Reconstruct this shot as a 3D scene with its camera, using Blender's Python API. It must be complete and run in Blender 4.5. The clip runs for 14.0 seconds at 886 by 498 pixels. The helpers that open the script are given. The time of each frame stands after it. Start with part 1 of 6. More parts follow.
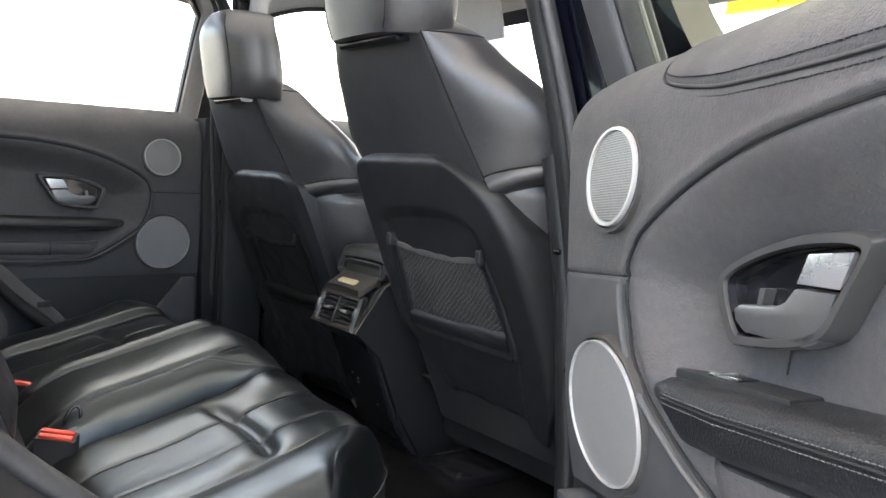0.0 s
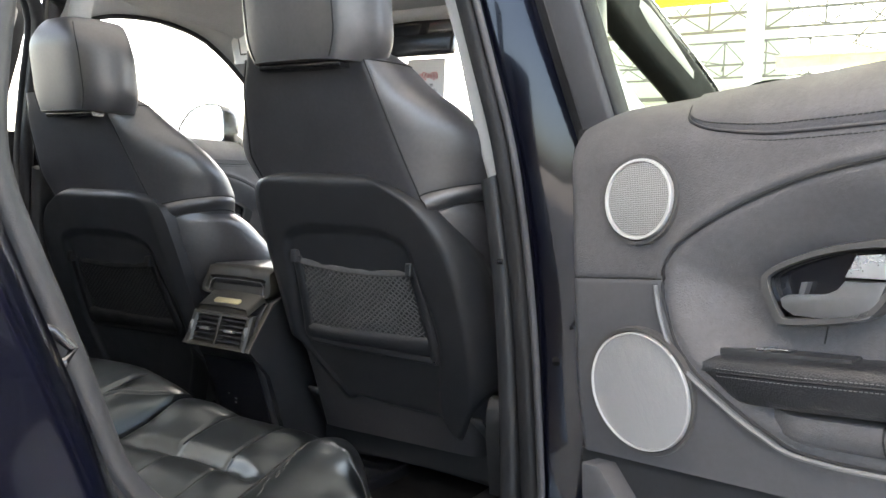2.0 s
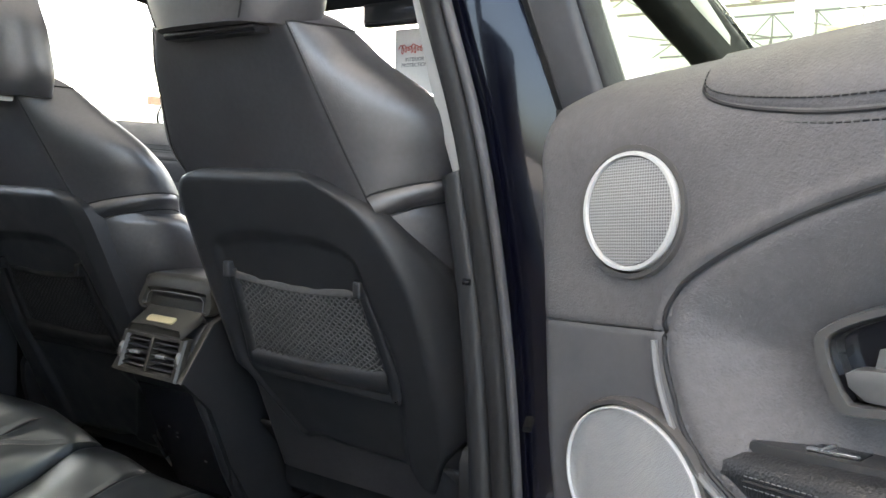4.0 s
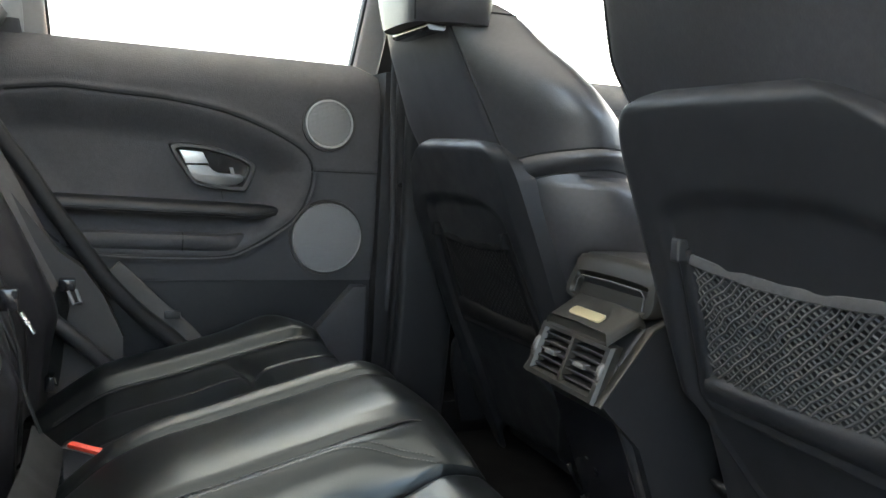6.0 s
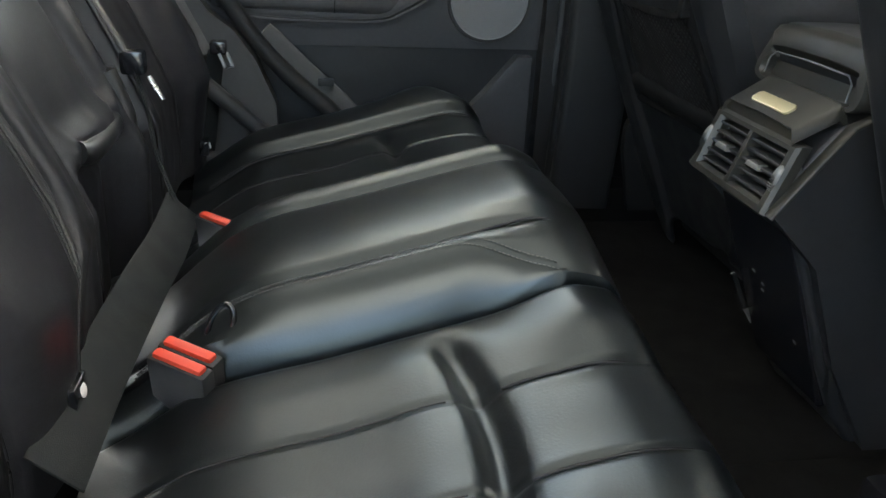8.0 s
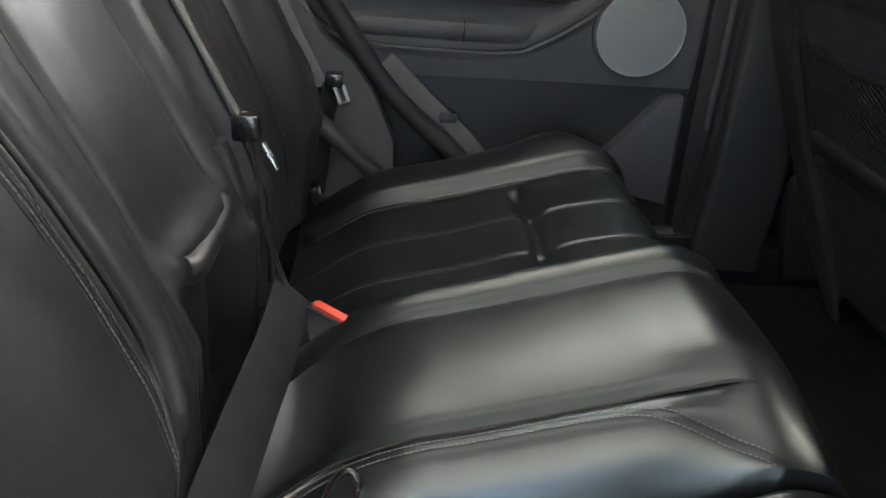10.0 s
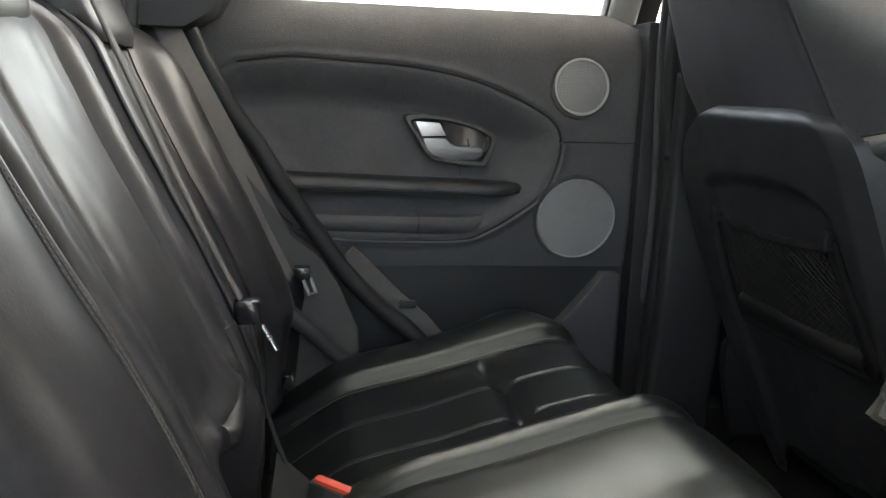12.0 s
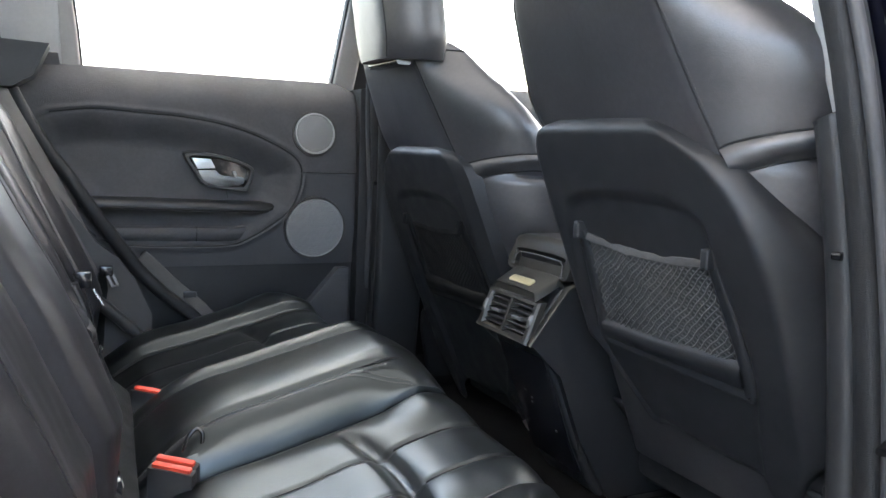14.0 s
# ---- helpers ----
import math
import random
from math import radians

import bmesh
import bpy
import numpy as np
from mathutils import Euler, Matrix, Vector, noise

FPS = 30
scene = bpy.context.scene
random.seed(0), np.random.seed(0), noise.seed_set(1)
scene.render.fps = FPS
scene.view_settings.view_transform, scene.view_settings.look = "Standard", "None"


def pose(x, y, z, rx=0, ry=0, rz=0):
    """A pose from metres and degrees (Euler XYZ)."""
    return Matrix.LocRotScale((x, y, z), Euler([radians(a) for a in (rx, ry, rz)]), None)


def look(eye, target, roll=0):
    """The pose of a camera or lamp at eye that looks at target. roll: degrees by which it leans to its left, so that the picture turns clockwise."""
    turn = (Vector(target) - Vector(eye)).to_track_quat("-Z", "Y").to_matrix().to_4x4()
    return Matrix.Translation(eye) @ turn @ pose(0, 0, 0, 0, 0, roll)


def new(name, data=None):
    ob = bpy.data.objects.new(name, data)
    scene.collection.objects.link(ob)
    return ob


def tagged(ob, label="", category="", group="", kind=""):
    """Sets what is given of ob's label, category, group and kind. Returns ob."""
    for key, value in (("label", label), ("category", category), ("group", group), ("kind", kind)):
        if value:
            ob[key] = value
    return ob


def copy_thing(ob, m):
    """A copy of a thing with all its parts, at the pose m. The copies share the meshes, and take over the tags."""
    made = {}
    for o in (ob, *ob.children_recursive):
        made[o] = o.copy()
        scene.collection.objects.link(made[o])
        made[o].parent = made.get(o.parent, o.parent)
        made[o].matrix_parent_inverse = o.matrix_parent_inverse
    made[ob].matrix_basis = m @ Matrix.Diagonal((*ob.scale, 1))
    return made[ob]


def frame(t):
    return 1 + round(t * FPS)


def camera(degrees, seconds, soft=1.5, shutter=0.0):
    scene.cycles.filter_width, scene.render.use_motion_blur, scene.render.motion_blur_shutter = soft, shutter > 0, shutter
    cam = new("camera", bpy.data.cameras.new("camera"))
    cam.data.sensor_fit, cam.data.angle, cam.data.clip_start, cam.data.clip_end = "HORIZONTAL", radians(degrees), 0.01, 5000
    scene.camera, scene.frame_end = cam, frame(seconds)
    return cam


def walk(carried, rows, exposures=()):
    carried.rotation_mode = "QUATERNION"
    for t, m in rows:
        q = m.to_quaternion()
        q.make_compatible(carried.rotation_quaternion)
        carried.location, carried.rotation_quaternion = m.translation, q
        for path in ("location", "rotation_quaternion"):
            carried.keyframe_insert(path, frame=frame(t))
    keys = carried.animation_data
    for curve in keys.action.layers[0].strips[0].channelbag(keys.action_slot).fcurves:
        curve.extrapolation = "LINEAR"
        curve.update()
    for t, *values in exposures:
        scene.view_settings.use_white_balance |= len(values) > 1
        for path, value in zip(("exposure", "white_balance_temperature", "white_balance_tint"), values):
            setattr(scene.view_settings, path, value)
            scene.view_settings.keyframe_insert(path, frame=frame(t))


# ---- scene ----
cam = camera(57.0, 14.0)
PATH = [
    (0, (-0.164, -0.044, 0.974), (1.028, 1.552, 0.792), 2.8),
    (0.5, (-0.239, -0.004, 0.96), (1.033, 1.53, 0.792), 2.3),
    (1, (-0.345, 0.063, 0.981), (1.052, 1.484, 0.812), 2.0),
    (1.5, (-0.458, 0.145, 0.98), (1.179, 1.283, 0.829), 1.9),
    (2, (-0.525, 0.198, 0.978), (1.185, 1.227, 0.843), 2.0),
    (2.5, (-0.49, 0.214, 1.014), (1.235, 1.215, 0.86), 1.6),
    (2.7, (-0.473, 0.232, 1.015), (1.258, 1.222, 0.859), 1.5),
    (4.8, (-0.032, 0.288, 0.986), (1.413, 1.659, 0.805), 2.7),
    (5, (-0.008, 0.342, 0.973), (1.351, 1.799, 0.798), 3.3),
    (5.5, (0.087, 0.469, 0.961), (1.204, 2.116, 0.763), 3.0),
    (6, (0.127, 0.576, 0.928), (0.903, 2.406, 0.707), 3.4),
    (6.5, (0.184, 0.634, 0.902), (0.687, 2.546, 0.599), 2.9),
    (7, (0.201, 0.645, 0.903), (0.574, 2.581, 0.569), 3.3),
    (7.5, (0.232, 0.649, 0.916), (0.572, 2.533, 0.336), 3.2),
    (7.7, (0.239, 0.659, 0.917), (0.57, 2.497, 0.211), 3.1),
    (9.8, (0.212, 0.868, 0.954), (0.309, 2.642, 0.035), 3.1),
    (10, (0.183, 0.896, 0.985), (0.295, 2.697, 0.123), 3.8),
    (10.5, (0.132, 0.938, 1.005), (0.226, 2.847, 0.416), 3.7),
    (11, (0.103, 0.924, 0.991), (0.158, 2.877, 0.565), 3.1),
    (11.5, (0.1, 0.872, 0.979), (0.224, 2.83, 0.592), 2.3),
    (12, (0.087, 0.822, 0.969), (0.409, 2.759, 0.588), 2.0),
    (12.5, (0.079, 0.746, 0.964), (0.657, 2.624, 0.591), 2.0),
    (13, (0.065, 0.653, 0.959), (0.836, 2.465, 0.608), 2.3),
    (13.5, (0.015, 0.483, 0.957), (0.83, 2.29, 0.696), 2.4),
    (14, (-0.017, 0.25, 0.96), (0.833, 2.044, 0.715), 2.3),
]
walk(cam, [(t, look(eye, target, roll)) for t, eye, target, roll in PATH],
     [(0.0, 4.15, 7500, 9), (1.0, 4.2, 7500, 9), (2.5, 4.2, 7600, 9), (5.0, 4.25, 7500, 6), (5.5, 4.30, 7500, 5), (6.5, 4.2, 7600, 3), (7.0, 4.25, 7700, 2), (7.5, 4.15, 7500, 2), (10.0, 4.4, 7800, 5), (10.5, 4.75, 8700, 10), (11.0, 4.4, 8700, 10), (11.5, 4.25, 8300, 8), (12.5, 4.1, 7800, 5), (13.0, 4.1, 7500, 5), (13.5, 4.2, 7200, 6), (14.0, 4.45, 7000, 8)])

# ---- light ----
world = bpy.data.worlds.new("world")
scene.world = world
world.use_nodes = True
wn, wl = world.node_tree.nodes, world.node_tree.links
sky = wn.new("ShaderNodeTexSky")
sky.sky_type = "NISHITA"
sky.sun_disc = False
sky.sun_elevation, sky.sun_rotation = radians(58), radians(60)
sky.dust_density, sky.air_density, sky.ozone_density = 4.5, 0.8, 0.6
wl.new(sky.outputs[0], wn["Background"].inputs[0])
wn["Background"].inputs[1].default_value = 0.15

sun = new("sun", bpy.data.lights.new("sun", "SUN"))
sun.data.energy, sun.data.angle, sun.data.color = 0.5, radians(30), (1.0, 0.95, 0.86)
sun.matrix_world = look((4.6, 2.65, 8.5), (0, 0, 0))


# ---- materials ----
def ramp_noise(nt, scale, lo, hi, coord, detail=4.0):
    n = nt.nodes.new("ShaderNodeTexNoise")
    n.inputs["Scale"].default_value, n.inputs["Detail"].default_value = scale, detail
    nt.links.new(coord, n.inputs["Vector"])
    r = nt.nodes.new("ShaderNodeMapRange")
    r.inputs["From Min"].default_value, r.inputs["From Max"].default_value = 0.3, 0.7
    r.inputs["To Min"].default_value, r.inputs["To Max"].default_value = lo, hi
    nt.links.new(n.outputs["Fac"], r.inputs["Value"])
    return r.outputs["Result"]


def material(name, colour, rough=0.5, metal=0.0, grain=0.0, grain_scale=900.0, wear=0.12, rough_var=0.08, coat=0.0, spec=0.5,
             cell=False, wave=0.0, sheen=0.0, tint=(1, 1, 1)):
    """A surface with colour and gloss that vary at two scales and a fine relief."""
    m = bpy.data.materials.new(name)
    m.use_nodes = True
    nt = m.node_tree
    p = nt.nodes["Principled BSDF"]
    coord = nt.nodes.new("ShaderNodeTexCoord").outputs["Object"]
    big = ramp_noise(nt, 9.0, 1 - wear, 1 + wear, coord)
    fine = ramp_noise(nt, 140.0, 1 - wear * 0.6, 1 + wear * 0.6, coord)
    mul = nt.nodes.new("ShaderNodeMath")
    mul.operation = "MULTIPLY"
    nt.links.new(big, mul.inputs[0]), nt.links.new(fine, mul.inputs[1])
    mix = nt.nodes.new("ShaderNodeVectorMath")
    mix.operation = "SCALE"
    mix.inputs[0].default_value = colour
    nt.links.new(mul.outputs[0], mix.inputs["Scale"])
    nt.links.new(mix.outputs[0], p.inputs["Base Color"])
    nt.links.new(ramp_noise(nt, 25.0, rough - rough_var, rough + rough_var, coord, 6.0), p.inputs["Roughness"])
    p.inputs["Metallic"].default_value = metal
    p.inputs["Specular IOR Level"].default_value = spec
    p.inputs["Coat Weight"].default_value = coat
    p.inputs["Coat Roughness"].default_value = 0.05
    p.inputs["Sheen Weight"].default_value = sheen
    p.inputs["Specular Tint"].default_value = (*tint, 1)
    if grain:
        if cell:
            t = nt.nodes.new("ShaderNodeTexVoronoi")
            t.inputs["Scale"].default_value = grain_scale
            nt.links.new(coord, t.inputs["Vector"])
            h = t.outputs["Distance"]
        else:
            t = nt.nodes.new("ShaderNodeTexNoise")
            t.inputs["Scale"].default_value, t.inputs["Detail"].default_value = grain_scale, 3.0
            nt.links.new(coord, t.inputs["Vector"])
            h = t.outputs["Fac"]
        b = nt.nodes.new("ShaderNodeBump")
        b.inputs["Strength"].default_value, b.inputs["Distance"].default_value = grain, 0.001
        nt.links.new(h, b.inputs["Height"])
        last = b
        if wave:
            w = nt.nodes.new("ShaderNodeTexNoise")
            w.inputs["Scale"].default_value, w.inputs["Detail"].default_value = 22.0, 2.0
            nt.links.new(coord, w.inputs["Vector"])
            b2 = nt.nodes.new("ShaderNodeBump")
            b2.inputs["Strength"].default_value, b2.inputs["Distance"].default_value = wave, 0.01
            nt.links.new(w.outputs["Fac"], b2.inputs["Height"])
            nt.links.new(b.outputs[0], b2.inputs["Normal"])
            last = b2
        nt.links.new(last.outputs[0], p.inputs["Normal"])
    return m


def perforated(name, colour, pitch, hole):
    """A metal or cloth cover with rows of small holes."""
    m = material(name, colour, 0.46, 0.66, wear=0.06)
    nt = m.node_tree
    p = nt.nodes["Principled BSDF"]
    coord = nt.nodes.new("ShaderNodeTexCoord").outputs["UV"]
    v = nt.nodes.new("ShaderNodeTexVoronoi")
    v.voronoi_dimensions = "2D"
    v.inputs["Scale"].default_value, v.inputs["Randomness"].default_value = 1.0 / pitch, 0.0
    nt.links.new(coord, v.inputs["Vector"])
    r = nt.nodes.new("ShaderNodeMapRange")
    r.inputs["From Min"].default_value, r.inputs["From Max"].default_value = hole * 0.7, hole
    nt.links.new(v.outputs["Distance"], r.inputs["Value"])
    old = p.inputs["Base Color"].links[0].from_socket
    mx = nt.nodes.new("ShaderNodeMix")
    mx.data_type = "RGBA"
    mx.inputs["A"].default_value = (*[c * 0.45 for c in colour], 1)
    nt.links.new(r.outputs[0], mx.inputs["Factor"])
    nt.links.new(old, mx.inputs["B"])
    nt.links.new(mx.outputs["Result"], p.inputs["Base Color"])
    b = nt.nodes.new("ShaderNodeBump")
    b.inputs["Strength"].default_value, b.inputs["Distance"].default_value = 0.5, 0.0006
    nt.links.new(r.outputs[0], b.inputs["Height"])
    nt.links.new(b.outputs[0], p.inputs["Normal"])
    return m


def glass_material(name, tint):
    m = bpy.data.materials.new(name)
    m.use_nodes = True
    nt = m.node_tree
    nt.nodes.remove(nt.nodes["Principled BSDF"])
    out = nt.nodes["Material Output"]
    tr, gl, lw, pw, mx = (nt.nodes.new(k) for k in ("ShaderNodeBsdfTransparent", "ShaderNodeBsdfGlossy", "ShaderNodeLayerWeight", "ShaderNodeMath", "ShaderNodeMixShader"))
    tr.inputs[0].default_value = (*tint, 1)
    gl.inputs["Roughness"].default_value = 0.02
    lw.inputs["Blend"].default_value = 0.5
    pw.operation = "POWER"
    pw.inputs[1].default_value = 5.0
    nt.links.new(lw.outputs["Facing"], pw.inputs[0])
    nt.links.new(pw.outputs[0], mx.inputs[0]), nt.links.new(tr.outputs[0], mx.inputs[1]), nt.links.new(gl.outputs[0], mx.inputs[2])
    nt.links.new(mx.outputs[0], out.inputs[0])
    return m


def skylight_material(name, colour):
    """Sheet that lets daylight through, spread out."""
    m = bpy.data.materials.new(name)
    m.use_nodes = True
    nt = m.node_tree
    nt.nodes.remove(nt.nodes["Principled BSDF"])
    tl, df, mx = (nt.nodes.new(k) for k in ("ShaderNodeBsdfTranslucent", "ShaderNodeBsdfDiffuse", "ShaderNodeMixShader"))
    tl.inputs[0].default_value = df.inputs[0].default_value = (*colour, 1)
    mx.inputs[0].default_value = 0.35
    nt.links.new(tl.outputs[0], mx.inputs[1]), nt.links.new(df.outputs[0], mx.inputs[2])
    nt.links.new(mx.outputs[0], nt.nodes["Material Output"].inputs[0])
    return m


LEATHER = material("black_leather", (0.0052, 0.0060, 0.0068), 0.30, 0, 0.14, 420, 0.2, 0.02, spec=0.66, tint=(0.88, 1.0, 1.02))
LEATHER_BACK = material("worn_black_backrest_leather", (0.019, 0.0186, 0.0215), 0.38, 0, 0.16, 420, 0.25, 0.03, wave=0.010, spec=0.38)
LEATHER_SOFT = material("black_leather_soft", (0.014, 0.0142, 0.0152), 0.37, 0, 0.14, 420, 0.2, 0.04, wave=0.05, spec=0.75)
SHELL = material("hard_black_plastic", (0.0205, 0.0212, 0.0228), 0.44, 0, 0.22, 1500, 0.12, spec=0.42)
PLASTIC = material("grained_black_plastic", (0.019, 0.0195, 0.0205), 0.46, 0, 0.3, 1300, 0.12, spec=0.5)
DOOR_SOFT = material("soft_charcoal_door_skin", (0.081, 0.079, 0.081), 0.66, 0, 0.85, 430, 0.12, spec=0.25)
DOOR_HARD = material("grained_charcoal_door_plastic", (0.064, 0.064, 0.067), 0.55, 0, 0.35, 1300, 0.08, spec=0.35)
ARM_LEATHER = material("pebbled_black_armrest_leather", (0.013, 0.0135, 0.015), 0.42, 0, 0.45, 420, 0.15, cell=True)
GLOSS = material("gloss_black_plastic", (0.012, 0.012, 0.014), 0.18, 0, 0.0, wear=0.1, coat=0.3)
TRIM_GREY = material("light_grey_pillar_trim", (0.50, 0.495, 0.475), 0.6, 0, 0.3, 1200, 0.05)
TRIM_DARK = material("dark_grey_trim", (0.050, 0.047, 0.045), 0.55, 0, 0.3, 1200, 0.1)
HEADLINER = material("woven_grey_headliner", (0.44, 0.435, 0.42), 0.9, 0, 0.5, 1500, 0.06)
CARPET = material("black_carpet", (0.006, 0.006, 0.006), 0.95, 0, 1.0, 900, 0.3, spec=0.1)
FELT = material("dark_felt_skirt", (0.055, 0.0545, 0.055), 0.95, 0, 0.8, 1200, 0.15, spec=0.1)
RUBBER = material("black_rubber_seal", (0.016, 0.016, 0.0168), 0.55, 0, 0.5, 700, 0.3, spec=0.35)
SEAL_DARK = material("dark_grey_rubber", (0.034, 0.034, 0.0355), 0.42, 0, 0.3, 700, 0.2, spec=0.5)
SEAL_GREY = material("dusty_grey_rubber", (0.048, 0.048, 0.050), 0.48, 0, 0.3, 700, 0.2, spec=0.4)
PAINT = material("dark_blue_car_paint", (0.0017, 0.0020, 0.0054), 0.16, 0.0, 0.0, wear=0.08, coat=0.5, rough_var=0.03, spec=0.15)
LEATHER_SEAT = material("satin_black_seat_leather", (0.035, 0.0340, 0.0362), 0.38, 0, 0.22, 420, 0.25, 0.03, wave=0.012, spec=1.0)
FRAME_GREY = material("mid_grey_frame_trim", (0.36, 0.345, 0.32), 0.6, 0, 0.3, 1200, 0.05)
BEZEL = material("satin_grey_handle_surround", (0.055, 0.054, 0.053), 0.38, 0, 0.1, 900, 0.08, spec=0.5)
EDGE = material("satin_grey_edge_strip", (0.13, 0.13, 0.13), 0.4, 0.2, 0.0, wear=0.05)
DULL_STEEL = material("dull_vent_metal", (0.20, 0.20, 0.195), 0.4, 0.7, 0.0, wear=0.1)
PILLAR_BLACK = material("matt_black_pillar", (0.018, 0.019, 0.019), 0.75, 0, 0.1, 300, 0.1, spec=0.2)
PALE_WALL = material("pale_green_hall_wall", (0.50, 0.54, 0.46), 0.85, 0, 0.3, 80, 0.1)
BROWN = material("weathered_brown_timber", (0.20, 0.12, 0.08), 0.8, 0, 0.4, 40, 0.2)
CHROME = material("satin_chrome", (0.78, 0.78, 0.78), 0.25, 1.0, 0.0, wear=0.05)
SILVER = material("silver_paint", (0.70, 0.71, 0.71), 0.32, 0.75, 0.0, wear=0.04)
LEVER = material("satin_grey_lever", (0.24, 0.24, 0.24), 0.34, 0.75, 0.0, wear=0.06)
RING = material("pale_silver_ring", (0.50, 0.50, 0.49), 0.36, 0.3, 0.0, wear=0.04)
GRILLE = perforated("pale_grey_perforated_grille", (0.37, 0.367, 0.362), 0.0026, 0.42)
GRILLE_FINE = perforated("light_grey_woven_grille", (0.50, 0.50, 0.495), 0.0012, 0.4)
WEBBING = material("grey_seat_belt_webbing", (0.10, 0.095, 0.09), 0.7, 0, 0.6, 900, 0.1)
WEBBING_DARK = material("black_seat_belt_webbing", (0.010, 0.012, 0.013), 0.6, 0, 0.5, 900, 0.15, spec=0.3)
RED = material("red_buckle_button", (0.62, 0.055, 0.03), 0.4, 0, 0.0, wear=0.08)
NET = material("elastic_net_cord", (0.075, 0.074, 0.072), 0.75, 0, 0.3, 2000, 0.2)
# Darkened stand-in for cord, felt and plastic: the far seat's shade as colour.
SHADED_BLACK = material("shaded_black_cord_and_plastic", (0.0075, 0.0077, 0.0080), 0.75, 0, 0.3, 2000, 0.2, spec=0.2)
SEAM = material("sunk_dark_seam", (0.008, 0.008, 0.009), 0.7, 0, 0.0)
THREAD = material("grey_stitching", (0.10, 0.10, 0.098), 0.75, 0, 0.0)
THREAD_DARK = material("dark_grey_stitching", (0.022, 0.022, 0.023), 0.75, 0, 0.0)
SCUFF = material("scuffed_leather", (0.14, 0.135, 0.125), 0.7, 0, 0.0, wear=0.3)
BRASS = material("pale_gold_plate", (0.78, 0.68, 0.42), 0.35, 0.6, 0.0, wear=0.05)
BRONZE = material("bronze_grey_plastic", (0.030, 0.028, 0.023), 0.42, 0.1, 0.2, 1300, 0.1)
PAPER = material("white_card", (0.75, 0.74, 0.72), 0.7, 0, 0.1, 600, 0.04)
INK_RED = material("red_ink", (0.55, 0.08, 0.06), 0.7)
INK_GREY = material("grey_ink", (0.12, 0.12, 0.12), 0.7)
YELLOW = material("yellow_crane_paint", (0.75, 0.50, 0.02), 0.5, 0, 0.1, 60, 0.15)
PALE_YELLOW = material("faded_pale_yellow_paint", (0.80, 0.72, 0.42), 0.55, 0, 0.1, 60, 0.15)
WHITE_STEEL = material("white_painted_steel", (0.72, 0.72, 0.70), 0.55, 0, 0.1, 60, 0.12)
GREY_STEEL = material("grey_brown_truss_steel", (0.16, 0.15, 0.135), 0.7, 0.0, 0.1, 60, 0.2, spec=0.2)
CONCRETE = material("worn_concrete_floor", (0.34, 0.335, 0.32), 0.8, 0, 0.5, 60, 0.25)
GLASS = glass_material("clear_car_glass", (0.92, 0.94, 0.92))
GLASS_DOOR = glass_material("green_tinted_door_glass", (0.76, 0.79, 0.71))
GLASS_ROOF = glass_material("tinted_roof_glass", (0.33, 0.34, 0.34))
SKYLIGHT = skylight_material("translucent_roof_sheet", (0.53, 0.535, 0.53))


# ---- mesh helpers ----
def V(*a):
    return Vector(a)


def clamp(x, a=0.0, b=1.0):
    return max(a, min(b, x))


def step(a, b, x):
    k = clamp((x - a) / (b - a))
    return k * k * (3 - 2 * k)


def lerp(a, b, k):
    return a + (b - a) * k


def table(pairs):
    """A smooth curve through (x, y) pairs that never overshoots them."""
    xs, ys = [p[0] for p in pairs], [p[1] for p in pairs]
    n = len(xs)
    run = [xs[i + 1] - xs[i] for i in range(n - 1)]
    slope = [(ys[i + 1] - ys[i]) / run[i] for i in range(n - 1)]
    tan = [slope[0]] + [0.0] * (n - 2) + [slope[-1]]
    for i in range(1, n - 1):
        if slope[i - 1] * slope[i] > 0:
            a, b = 2 * run[i] + run[i - 1], run[i] + 2 * run[i - 1]
            tan[i] = (a + b) / (a / slope[i - 1] + b / slope[i])

    def f(x):
        if x <= xs[0]:
            return ys[0]
        for i in range(n - 1):
            if x <= xs[i + 1]:
                h, t = run[i], (x - xs[i]) / run[i]
                return (2 * t ** 3 - 3 * t * t + 1) * ys[i] + (t ** 3 - 2 * t * t + t) * h * tan[i] + (3 * t * t - 2 * t ** 3) * ys[i + 1] + (t ** 3 - t * t) * h * tan[i + 1]
        return ys[-1]
    return f


def spline(points, n, closed=False):
    """n points along a smooth curve through the given ones."""
    P = [Vector(p) for p in points]
    m = len(P)
    segs = m if closed else m - 1
    out = []
    for k in range(n):
        t = k / (n if closed else n - 1) * segs
        i = min(int(t), segs - 1)
        f = t - i
        if closed:
            a, b, c, d = P[(i - 1) % m], P[i % m], P[(i + 1) % m], P[(i + 2) % m]
        else:
            a, b, c, d = P[max(i - 1, 0)], P[i], P[i + 1], P[min(i + 2, m - 1)]
        out.append(0.5 * (2 * b + (c - a) * f + (2 * a - 5 * b + 4 * c - d) * f * f + (3 * b - a - 3 * c + d) * f ** 3))
    return out


def root(name, origin, label, category, group="", kind=""):
    ob = new(name)
    ob.empty_display_size = 0.05
    ob.location = origin
    return tagged(ob, label, category, group, kind)


def place_of(ob):
    p = Vector(ob.location)
    while ob.parent:
        ob = ob.parent
        p += Vector(ob.location)
    return p


